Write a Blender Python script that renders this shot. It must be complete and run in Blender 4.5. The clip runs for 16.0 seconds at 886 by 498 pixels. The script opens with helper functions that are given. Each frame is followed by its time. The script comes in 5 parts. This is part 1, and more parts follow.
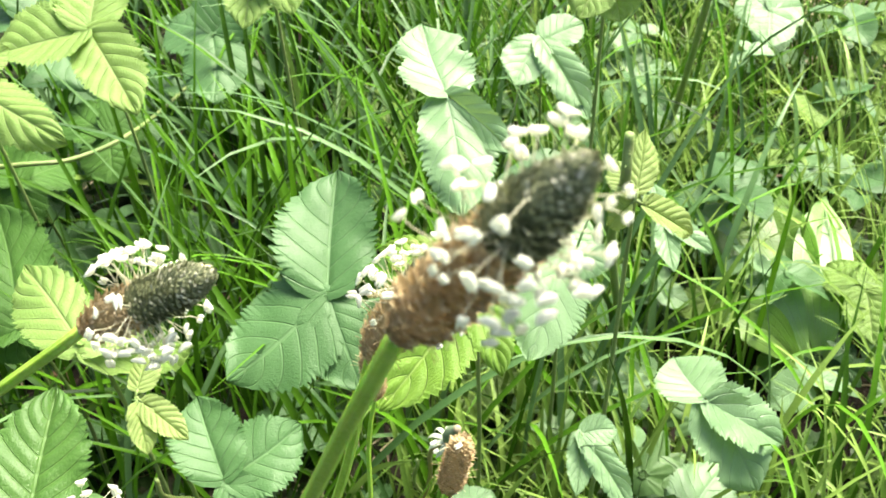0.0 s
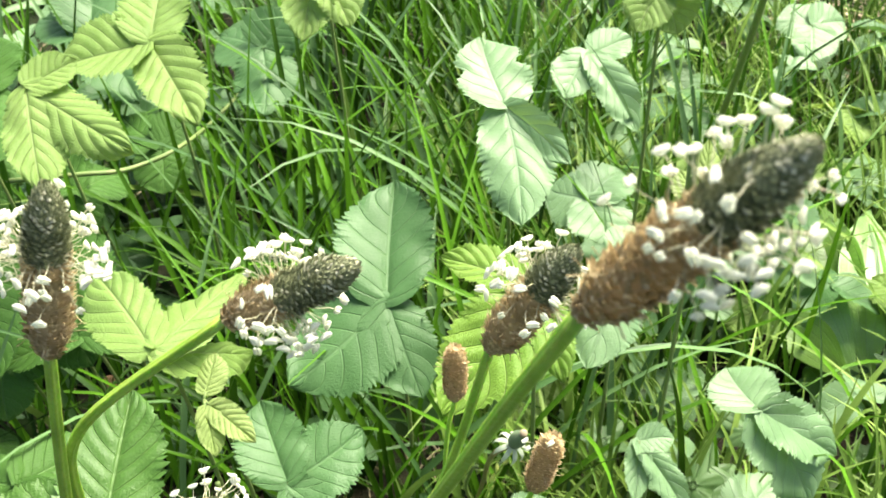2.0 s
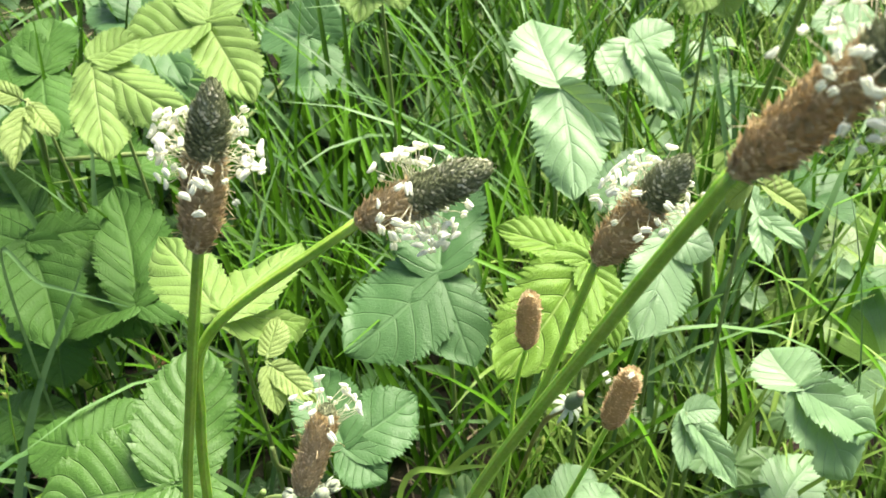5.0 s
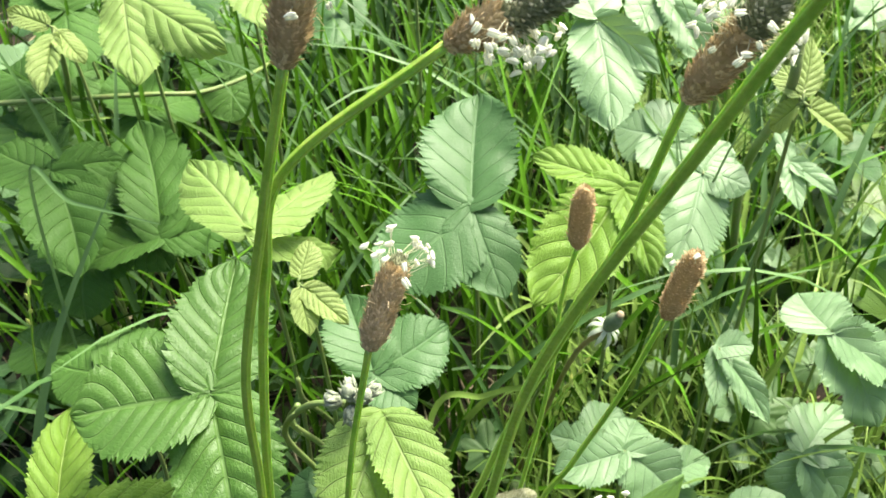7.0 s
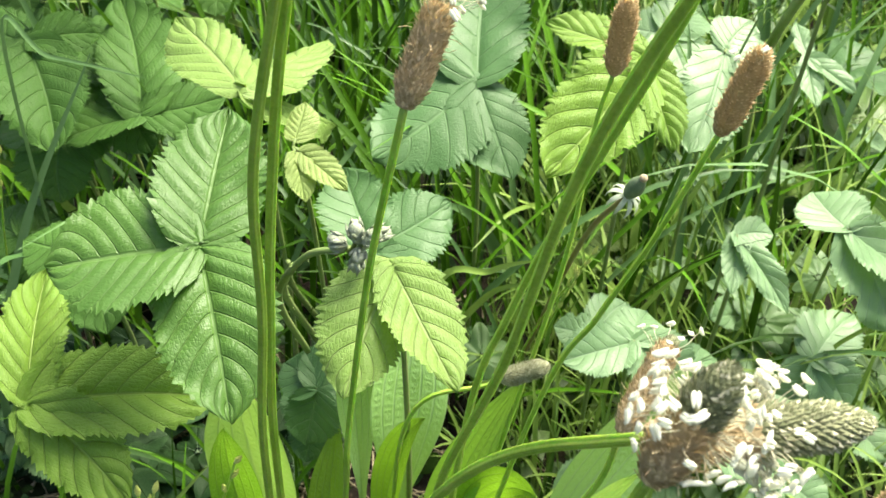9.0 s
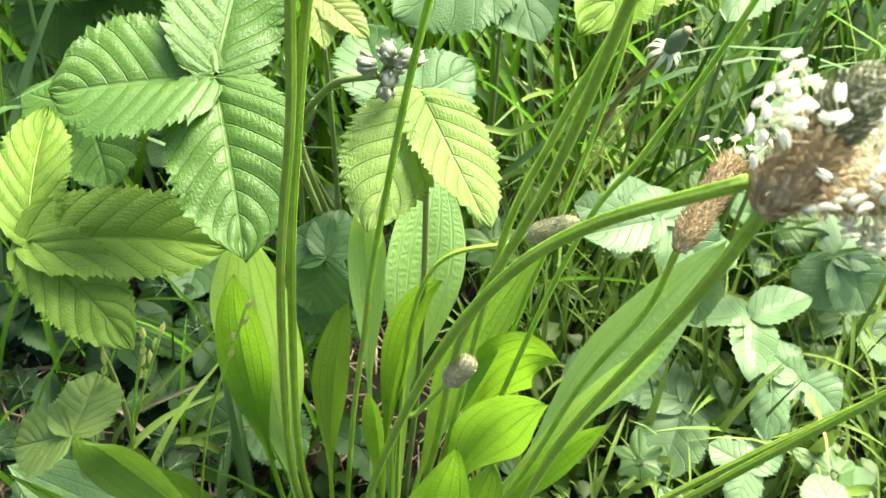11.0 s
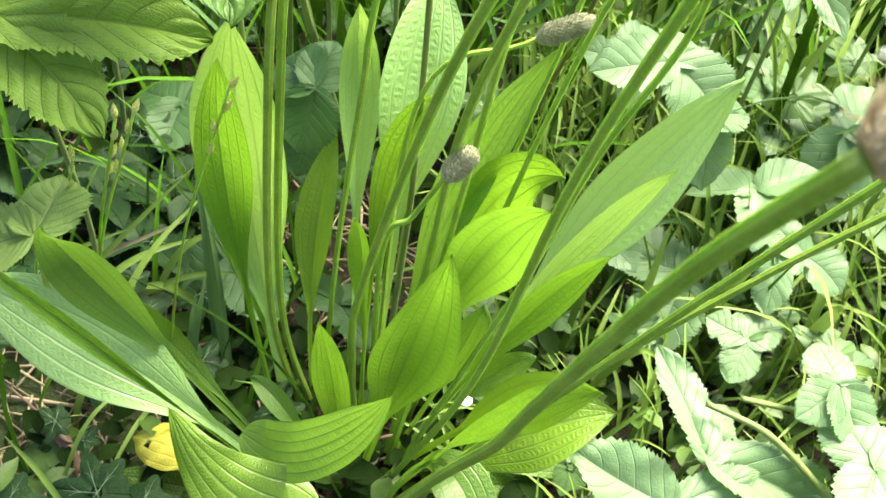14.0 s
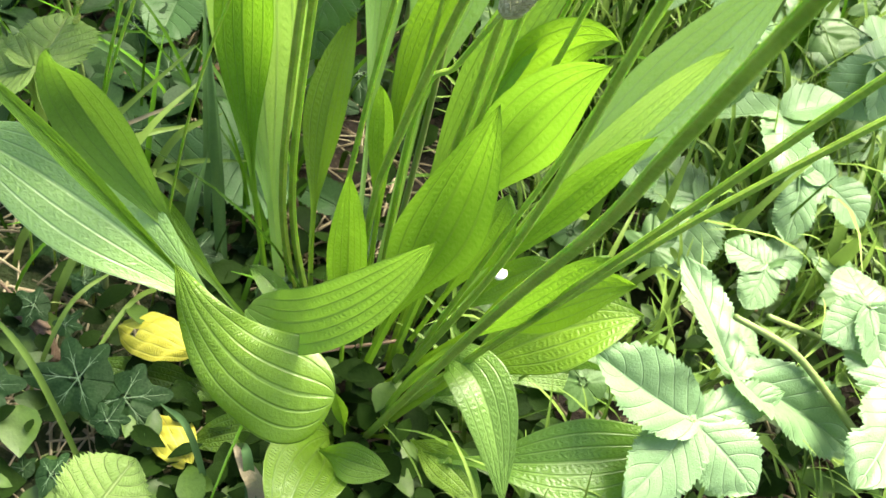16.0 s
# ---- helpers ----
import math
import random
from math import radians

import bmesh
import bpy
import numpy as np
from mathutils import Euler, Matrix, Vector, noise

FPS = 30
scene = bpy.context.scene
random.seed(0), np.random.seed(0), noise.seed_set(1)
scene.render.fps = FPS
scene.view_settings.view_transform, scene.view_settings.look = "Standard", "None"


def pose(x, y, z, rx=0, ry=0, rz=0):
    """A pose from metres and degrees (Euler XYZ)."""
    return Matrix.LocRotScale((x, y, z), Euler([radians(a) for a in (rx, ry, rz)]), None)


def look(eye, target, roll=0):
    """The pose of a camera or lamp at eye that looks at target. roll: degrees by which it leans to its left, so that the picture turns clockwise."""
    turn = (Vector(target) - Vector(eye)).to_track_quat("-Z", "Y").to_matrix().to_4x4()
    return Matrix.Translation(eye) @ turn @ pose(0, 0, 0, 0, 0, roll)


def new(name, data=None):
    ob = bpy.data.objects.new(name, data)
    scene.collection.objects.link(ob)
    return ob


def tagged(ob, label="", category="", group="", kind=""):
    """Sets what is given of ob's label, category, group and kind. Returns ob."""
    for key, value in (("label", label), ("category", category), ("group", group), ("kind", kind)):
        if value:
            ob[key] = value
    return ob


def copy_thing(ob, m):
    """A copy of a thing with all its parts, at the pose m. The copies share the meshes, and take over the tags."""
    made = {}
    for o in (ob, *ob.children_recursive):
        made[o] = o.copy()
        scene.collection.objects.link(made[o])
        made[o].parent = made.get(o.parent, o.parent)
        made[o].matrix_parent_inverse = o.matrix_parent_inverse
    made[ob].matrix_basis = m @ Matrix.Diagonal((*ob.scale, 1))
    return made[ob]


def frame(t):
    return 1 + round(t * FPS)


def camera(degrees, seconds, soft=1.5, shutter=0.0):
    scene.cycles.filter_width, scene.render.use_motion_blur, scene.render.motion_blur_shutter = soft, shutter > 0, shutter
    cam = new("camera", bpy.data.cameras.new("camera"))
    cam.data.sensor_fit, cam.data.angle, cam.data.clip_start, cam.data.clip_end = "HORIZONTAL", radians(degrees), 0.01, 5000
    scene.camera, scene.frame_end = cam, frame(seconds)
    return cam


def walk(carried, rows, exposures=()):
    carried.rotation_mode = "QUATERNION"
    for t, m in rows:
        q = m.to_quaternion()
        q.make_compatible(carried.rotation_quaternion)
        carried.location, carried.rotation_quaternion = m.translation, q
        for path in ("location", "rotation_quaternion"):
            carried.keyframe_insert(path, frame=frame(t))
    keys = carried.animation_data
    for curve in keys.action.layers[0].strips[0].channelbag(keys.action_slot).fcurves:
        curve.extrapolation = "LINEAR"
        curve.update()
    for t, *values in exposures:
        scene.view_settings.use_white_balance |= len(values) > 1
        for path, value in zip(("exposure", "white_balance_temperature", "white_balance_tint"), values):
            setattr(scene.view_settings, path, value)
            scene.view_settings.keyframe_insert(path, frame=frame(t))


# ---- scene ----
cam = camera(46.6, 16.0)
cam.data.dof.use_dof, cam.data.dof.focus_distance, cam.data.dof.aperture_fstop = True, 0.28, 60.0
METRES, EYE, TILT, LEAN, TURN = 0.32, 0.6222, -42.0, 0.0, 0.0
EXPOSURES = [(0.0, 1.74, 6500, 10), (1.5, 1.64, 6500, 10), (3.5, 1.48, 6500, 10), (8.0, 1.51, 6450, 11), (9.0, 1.57, 6550, 11), (12.5, 2.05, 6650, 11), (16.0, 2.06, 6700, 10)]
ROWS = [
    (0.0, 0.0, 0.0, 0.0, -0.0, 0.0, -0.0),
    (0.5, -0.0105, -0.0079, 0.0007, 0.41, 0.03, -0.04),
    (1.0, -0.0271, -0.0151, -0.0051, 0.77, 0.24, -0.23),
    (1.5, -0.0447, -0.0213, -0.0079, 0.97, 0.56, -0.31),
    (2.0, -0.0577, -0.0253, -0.0111, 1.26, 0.85, -0.36),
    (2.5, -0.0802, -0.0409, -0.0119, 1.37, 0.97, -0.71),
    (3.0, -0.0958, -0.0551, -0.0283, 1.67, 1.36, -1.08),
    (3.5, -0.0925, -0.0535, -0.0354, 1.94, 1.43, -1.0),
    (6.0, -0.1567, -0.0841, -0.1125, 2.22, 1.35, -1.62),
    (6.5, -0.1721, -0.0785, -0.137, 2.22, 1.18, -1.85),
    (7.0, -0.1681, -0.0502, -0.172, 2.04, 0.86, -2.48),
    (7.5, -0.1849, -0.0337, -0.2019, 1.6, 0.72, -3.28),
    (8.0, -0.1921, -0.0089, -0.2358, 1.24, 0.49, -3.73),
    (8.5, -0.1999, 0.0128, -0.2635, 0.81, 0.06, -3.76),
    (9.0, -0.2093, 0.0506, -0.304, 0.52, -1.18, -3.95),
    (11.5, -0.2428, 0.1214, -0.4359, 0.11, -5.14, -6.67),
    (12.0, -0.2357, 0.1362, -0.4648, 0.14, -5.71, -6.81),
    (12.5, -0.2401, 0.1474, -0.4935, -0.03, -6.28, -6.97),
    (13.0, -0.2285, 0.1786, -0.5246, -0.22, -6.62, -7.92),
    (13.5, -0.2315, 0.1877, -0.5559, -0.53, -6.63, -8.84),
    (14.0, -0.2378, 0.1826, -0.5862, -0.81, -6.83, -9.12),
    (14.5, -0.2523, 0.1904, -0.6261, -1.28, -6.76, -9.62),
    (15.0, -0.2585, 0.2131, -0.6672, -1.67, -6.69, -10.58),
    (15.5, -0.2705, 0.2342, -0.708, -2.18, -6.58, -11.66),
    (16.0, -0.2903, 0.2519, -0.7453, -3.0, -6.55, -12.62),
]
walk(cam, [(t, pose(0, 0, EYE, TILT, LEAN, TURN) @ pose(METRES * x, METRES * y, METRES * z, 90 + pitch, roll, yaw)) for t, x, y, z, yaw, pitch, roll in ROWS], EXPOSURES)

# ---- light ----
world = bpy.data.worlds.new("sky")
scene.world = world
world.use_nodes = True
SUN_UP, SUN_ROUND = 60.0, 40.0
wn = world.node_tree
sky = wn.nodes.new("ShaderNodeTexSky")
sky.sky_type, sky.sun_disc = "NISHITA", False
sky.sun_elevation, sky.sun_rotation = radians(SUN_UP), radians(SUN_ROUND)
sky.air_density, sky.dust_density = 1.0, 5.5
wn.nodes["Background"].inputs[1].default_value = 0.098
wn.links.new(sky.outputs[0], wn.nodes["Background"].inputs[0])
sun = new("sun", bpy.data.lights.new("sun", "SUN"))
sun.data.energy, sun.data.angle, sun.data.color = 4.7, radians(36), (1.0, 0.95, 0.80)
sx, sy = math.sin(radians(SUN_ROUND)), math.cos(radians(SUN_ROUND))
su = math.tan(radians(SUN_UP))
sun.matrix_world = look((3 * sx, 3 * sy, 3 * su), (0, 0, 0))

# ---- materials ----


class Nodes:
    """Short hand for building a node material."""

    def __init__(self, name):
        self.mat = bpy.data.materials.new(name)
        self.mat.use_nodes = True
        self.tree = self.mat.node_tree
        self.tree.nodes.clear()

    def add(self, kind, *links):
        n = self.tree.nodes.new(kind)
        for i, v in links:
            if isinstance(v, bpy.types.NodeSocket):
                self.tree.links.new(v, n.inputs[i])
            else:
                n.inputs[i].default_value = v
        return n

    def math(self, op, a, b=0.0, c=0.0, clamp=False):
        n = self.add("ShaderNodeMath", (0, a), (1, b), (2, c))
        n.operation, n.use_clamp = op, clamp
        return n.outputs[0]

    def mix(self, f, a, b, blend="MIX"):
        n = self.add("ShaderNodeMix")
        n.data_type, n.blend_type = "RGBA", blend
        for i, v in ((0, f), (6, a), (7, b)):
            if isinstance(v, bpy.types.NodeSocket):
                self.tree.links.new(v, n.inputs[i])
            else:
                n.inputs[i].default_value = v if i == 0 else (*v, 1.0)
        return n.outputs[2]

    def noise(self, scale, detail=3.0, vec=None, rough=0.55):
        n = self.add("ShaderNodeTexNoise", ("Scale", scale), ("Detail", detail), ("Roughness", rough))
        if vec is not None:
            self.tree.links.new(vec, n.inputs["Vector"])
        return n.outputs[0]

    def ramp(self, f, lo, hi):
        n = self.add("ShaderNodeMapRange", (0, f), (1, lo), (2, hi), (3, 0.0), (4, 1.0))
        n.interpolation_type = "SMOOTHSTEP"
        return n.outputs[0]

    def net(self, scale, vec):
        n = self.add("ShaderNodeTexVoronoi", ("Vector", vec))
        n.feature = "DISTANCE_TO_EDGE"
        n.inputs["Scale"].default_value = scale
        return n.outputs[0]

    def out(self, shader):
        o = self.add("ShaderNodeOutputMaterial")
        self.tree.links.new(shader, o.inputs[0])
        return self.mat


def dim(colour, k=0.72):
    return tuple(k * c for c in colour)


def leaf_material(name, base, deep, vein, rough, glow, laterals=0, parallels=0, vein_strength=0.5, spots=0.0, gloss=0.5, backlit_tint=None, skylit_tint=None, quilt=1.0):
    """A leaf: two greens in patches, paler veins, light passing through. laterals: veins to a side; parallels: long veins across."""
    base, deep, vein = dim(base), dim(deep), dim(vein)
    n = Nodes(name)
    uv = n.add("ShaderNodeSeparateXYZ", (0, n.add("ShaderNodeUVMap").outputs[0]))
    u, v = uv.outputs[0], n.math("MULTIPLY_ADD", uv.outputs[1], 2.0, -1.0)
    av = n.math("ABSOLUTE", v)
    obj = n.add("ShaderNodeTexCoord").outputs["Object"]
    rnd = n.add("ShaderNodeObjectInfo").outputs["Random"]
    geo = n.add("ShaderNodeNewGeometry").outputs["Position"]
    mid = n.math("SUBTRACT", 1.0, n.ramp(av, 0.015, 0.06))
    if laterals:
        ph = n.math("FRACT", n.math("MULTIPLY", n.math("SUBTRACT", u, n.math("MULTIPLY", n.math("POWER", av, 1.15), 0.30)), float(laterals)))
        d = n.math("ABSOLUTE", n.math("SUBTRACT", ph, 0.5))
        lat = n.ramp(d, 0.43, 0.5)
        small = n.math("MULTIPLY", n.math("SUBTRACT", 1.0, n.ramp(n.net(420.0, geo), 0.0, 0.12)), 0.14)
        wander = n.math("MULTIPLY", n.noise(260.0, 2.0, geo), 9.0)
        cross = n.math("SINE", n.math("ADD", n.math("MULTIPLY_ADD", av, 74.0, n.math("MULTIPLY", u, 40.0)), wander))
        small = n.math("MAXIMUM", small, n.math("MULTIPLY", n.ramp(cross, 0.35, 1.0), 0.20 * quilt))
        veins = n.math("MAXIMUM", n.math("MAXIMUM", lat, mid), small)
    elif parallels:
        ph = n.math("FRACT", n.math("MULTIPLY_ADD", v, parallels / 2.0, 0.5))
        d = n.math("ABSOLUTE", n.math("SUBTRACT", ph, 0.5))
        lat = n.math("SUBTRACT", 1.0, n.ramp(d, 0.02, 0.12))
        veins = n.math("MAXIMUM", lat, mid)
        bend = n.math("MULTIPLY", n.noise(1.0, 2.0, n.add("ShaderNodeCombineXYZ", (0, n.math("MULTIPLY", u, 34.0)), (1, n.math("MULTIPLY", v, 9.0)), (2, n.math("MULTIPLY", rnd, 30.0))).outputs[0]), 11.0)
        rungs = n.math("MULTIPLY_ADD", n.math("SINE", n.math("MULTIPLY_ADD", u, 300.0, bend)), 0.5, 0.5)
        ladder = n.math("MULTIPLY", n.math("MULTIPLY", rungs, n.ramp(d, 0.10, 0.42)), n.ramp(u, 0.25, 0.5))
    else:
        veins = mid
    patches = n.ramp(n.noise(38.0, 4.0, geo), 0.35, 0.7)
    fine = n.noise(900.0, 2.0, geo)
    col = n.mix(n.math("MULTIPLY_ADD", patches, 0.6, n.math("MULTIPLY", rnd, 0.4)), base, deep)
    if backlit_tint:
        # Some leaves get a backlit yellow, others a bluish highlight, by base colour alone.
        col = n.mix(n.math("MULTIPLY", n.ramp(rnd, 0.55, 0.8), 0.7), col, dim(backlit_tint))
        col = n.mix(n.math("MULTIPLY", n.math("SUBTRACT", 1.0, n.ramp(rnd, 0.15, 0.35)), 0.7), col, dim(skylit_tint))
    col = n.mix(n.math("MULTIPLY", n.ramp(fine, 0.3, 0.75), 0.25), col, vein)
    col = n.mix(n.math("MULTIPLY", veins, vein_strength), col, vein)
    if spots:
        col = n.mix(n.math("MULTIPLY", n.ramp(n.noise(55.0, 5.0, geo), 0.66, 0.74), spots), col, (0.20, 0.13, 0.05))
    h = n.math("MULTIPLY_ADD", fine, 0.18, n.math("MULTIPLY", veins, -0.8 * (0.2 + 0.8 * quilt)))
    if parallels:
        h = n.math("MULTIPLY_ADD", ladder, 0.17, h)
        # Rungs are also tinted paler: whitish sheen streaks painted between the veins.
        col = n.mix(n.math("MULTIPLY", ladder, 0.15), col, vein)
    bump = n.add("ShaderNodeBump", (0, 0.75), (1, 0.0013), ("Height", h))
    p = n.add("ShaderNodeBsdfPrincipled", ("Base Color", col), ("Roughness", n.math("MULTIPLY_ADD", patches, 0.12, rough)), ("Normal", bump.outputs[0]), ("Specular IOR Level", gloss))
    warm = n.mix(0.65, col, (base[0] * 1.50, base[1] * 1.4, base[2] * 0.4))
    warm = n.mix(n.math("MULTIPLY", veins, 0.45), warm, (base[0] * 0.4, base[1] * 0.45, base[2] * 0.2))
    tr = n.add("ShaderNodeBsdfTranslucent", (0, warm), (1, bump.outputs[0]))
    return n.out(n.add("ShaderNodeMixShader", (0, glow), (1, p.outputs[0]), (2, tr.outputs[0])).outputs[0])


def plain_material(name, a, b, scale, rough, bump=0.4, glow=0.0, island=0.0, spec=0.4, soft=0.0):
    """Two colours in grain at two scales. island: how far pieces of one mesh differ."""
    n = Nodes(name)
    geo = n.add("ShaderNodeNewGeometry")
    pos = geo.outputs["Position"]
    big, small = n.noise(scale, 4.0, pos), n.noise(scale * 9, 3.0, pos)
    f = n.math("MULTIPLY_ADD", n.ramp(big, 0.3, 0.7), 0.6, n.math("MULTIPLY", n.ramp(small, 0.3, 0.7), 0.4))
    if island:
        f = n.math("MULTIPLY_ADD", f, 1 - island, n.math("MULTIPLY", geo.outputs["Random Per Island"], island))
    col = n.mix(f, a, b)
    bp = n.add("ShaderNodeBump", (0, bump), (1, 0.0008), ("Height", small))
    p = n.add("ShaderNodeBsdfPrincipled", ("Base Color", col), ("Roughness", rough), ("Normal", bp.outputs[0]), ("Specular IOR Level", spec), ("Subsurface Weight", soft), ("Subsurface Radius", (0.6, 1.0, 0.15)), ("Subsurface Scale", 0.004))
    if not glow:
        return n.out(p.outputs[0])
    tr = n.add("ShaderNodeBsdfTranslucent", (0, col))
    return n.out(n.add("ShaderNodeMixShader", (0, glow), (1, p.outputs[0]), (2, tr.outputs[0])).outputs[0])


BRAMBLE = {
    "fresh": leaf_material("bramble_fresh", (0.295, 0.465, 0.110), (0.205, 0.370, 0.070), (0.45, 0.57, 0.23), 0.42, 0.36, laterals=7, gloss=0.24),
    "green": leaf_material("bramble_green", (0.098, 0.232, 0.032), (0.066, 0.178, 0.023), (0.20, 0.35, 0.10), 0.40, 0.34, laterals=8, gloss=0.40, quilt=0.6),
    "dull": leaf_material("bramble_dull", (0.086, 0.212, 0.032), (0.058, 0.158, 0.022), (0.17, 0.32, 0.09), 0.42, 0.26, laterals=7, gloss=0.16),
    "young": leaf_material("bramble_young", (0.44, 0.57, 0.20), (0.36, 0.50, 0.15), (0.20, 0.33, 0.06), 0.5, 0.38, laterals=7, vein_strength=0.7, gloss=0.3),
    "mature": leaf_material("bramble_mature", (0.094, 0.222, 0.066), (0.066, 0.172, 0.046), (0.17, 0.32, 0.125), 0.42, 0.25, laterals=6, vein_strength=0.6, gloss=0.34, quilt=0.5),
    # Pale leaf whitened further: strong sun on the right is put into the colour.
    "pale": leaf_material("bramble_pale_sunlit", (0.250, 0.420, 0.195), (0.180, 0.345, 0.135), (0.36, 0.53, 0.30), 0.34, 0.30, laterals=6, vein_strength=0.4, gloss=0.38, quilt=0.3),
    "lime": leaf_material("bramble_lime", (0.225, 0.410, 0.044), (0.155, 0.320, 0.030), (0.38, 0.53, 0.14), 0.42, 0.34, laterals=7, gloss=0.28),
}
PLANTAIN = leaf_material("plantain_leaf", (0.188, 0.405, 0.036), (0.108, 0.295, 0.022), (0.35, 0.58, 0.14), 0.30, 0.50, parallels=6, vein_strength=0.4, spots=0.06, gloss=0.7, backlit_tint=(0.30, 0.51, 0.024), skylit_tint=(0.24, 0.42, 0.09), quilt=0.12)
# Lit copy of the plantain green: sky sheen and sun raise the base colour.
PLANTAIN_LIT = leaf_material("lit_plantain_leaf", (0.390, 0.680, 0.190), (0.295, 0.580, 0.120), (0.56, 0.80, 0.40), 0.30, 0.32, parallels=6, vein_strength=0.35, spots=0.04, gloss=0.9, quilt=0.12)
# Dark ivy green, lowered further: shade under the brambles is in the colour.
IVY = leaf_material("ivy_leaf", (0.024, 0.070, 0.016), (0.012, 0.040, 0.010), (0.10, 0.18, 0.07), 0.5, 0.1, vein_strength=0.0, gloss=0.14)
# Ivy blades on the clearing side take this lighter green, not lowered for shade.
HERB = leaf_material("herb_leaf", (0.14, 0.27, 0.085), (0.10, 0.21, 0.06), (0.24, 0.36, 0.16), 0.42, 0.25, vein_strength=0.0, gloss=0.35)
IVY_VEIN = plain_material("ivy_vein", (0.20, 0.29, 0.16), (0.13, 0.22, 0.10), 200.0, 0.5)
YELLOW_LEAF = leaf_material("yellowed_leaf", (0.88, 0.84, 0.07), (0.80, 0.70, 0.05), (0.98, 0.92, 0.25), 0.45, 0.2, parallels=5, vein_strength=0.3, spots=0.3, quilt=0.0)
DEAD_LEAF = leaf_material("dead_leaf", (0.22, 0.12, 0.045), (0.14, 0.07, 0.03), (0.3, 0.2, 0.1), 0.6, 0.1, laterals=7, spots=0.5)
# The near-black end gives some blades deep shade in their own colour.
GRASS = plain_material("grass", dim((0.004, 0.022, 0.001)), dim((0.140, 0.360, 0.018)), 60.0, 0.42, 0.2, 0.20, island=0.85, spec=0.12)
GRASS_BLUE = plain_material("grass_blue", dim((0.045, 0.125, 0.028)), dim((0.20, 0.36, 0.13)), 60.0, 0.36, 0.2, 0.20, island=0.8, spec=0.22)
# Lit copy of the grass green: sun on the clearing is put into the colour.
GRASS_SUNLIT = plain_material("sunlit_grass", dim((0.045, 0.130, 0.008)), dim((0.38, 0.57, 0.12)), 60.0, 0.38, 0.2, 0.26, island=0.85, spec=0.18)
STRAW = plain_material("straw", (0.50, 0.43, 0.27), (0.15, 0.11, 0.06), 90.0, 0.7, 0.4, island=0.7)
STALK = plain_material("stalk", (0.165, 0.27, 0.030), (0.29, 0.39, 0.070), 90.0, 0.42, 0.25, spec=0.4, soft=0.4)
CANE = plain_material("bramble_cane", dim((0.20, 0.33, 0.08)), dim((0.27, 0.31, 0.11)), 120.0, 0.5, 0.4)
# Straw-brown chaff, set brighter than real to offset shade between the bracts.
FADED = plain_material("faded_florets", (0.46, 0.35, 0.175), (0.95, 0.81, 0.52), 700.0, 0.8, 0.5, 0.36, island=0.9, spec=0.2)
GREEN_BUD = plain_material("green_buds", dim((0.145, 0.185, 0.070)), dim((0.52, 0.54, 0.29)), 1500.0, 0.5, 0.5, 0.08, island=0.7)
YOUNG_BUD = plain_material("young_buds", dim((0.34, 0.36, 0.16)), dim((0.84, 0.85, 0.58)), 1500.0, 0.6, 0.5, 0.05, island=0.7)
ANTHER = plain_material("anther", (0.94, 0.96, 0.88), (0.90, 0.91, 0.74), 900.0, 0.6, 0.3, 0.45)
FILAMENT = plain_material("filament", (0.70, 0.70, 0.52), (0.60, 0.56, 0.36), 900.0, 0.5, 0.1, 0.3)
BUD_GREY = plain_material("felted_bud", dim((0.52, 0.57, 0.42)), dim((0.36, 0.43, 0.27)), 700.0, 0.8, 0.6)
WHITE_PETAL = plain_material("petal", (0.50, 0.55, 0.44), (0.36, 0.44, 0.28), 300.0, 0.6, 0.2, 0.3)
SHELL = plain_material("shell", (0.85, 0.85, 0.82), (0.72, 0.70, 0.64), 500.0, 0.35, 0.2)
DANDELION = plain_material("dandelion_green", dim((0.11, 0.19, 0.08)), dim((0.22, 0.28, 0.16)), 300.0, 0.5, 0.4)
RED_STALK = plain_material("red_stalk", dim((0.34, 0.22, 0.09)), dim((0.28, 0.30, 0.10)), 90.0, 0.5, 0.3)
# Near-black greens: the shade low among the plants is put into the leaf colour.
COVER_SHADED = plain_material("ground_cover", dim((0.004, 0.013, 0.002)), dim((0.028, 0.068, 0.008)), 80.0, 0.65, 0.3, 0.2, island=0.7, spec=0.06)
# The same cover without that darkening, for the clearing and the sprouts.
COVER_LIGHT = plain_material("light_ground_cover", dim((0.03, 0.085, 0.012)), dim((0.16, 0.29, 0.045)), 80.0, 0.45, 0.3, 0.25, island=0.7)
SEDGE = plain_material("sedge", (0.66, 0.68, 0.20), (0.46, 0.54, 0.12), 400.0, 0.6, 0.3, 0.2, island=0.6)
TWIG = plain_material("twig", (0.22, 0.15, 0.10), (0.12, 0.08, 0.05), 150.0, 0.85, 0.8)


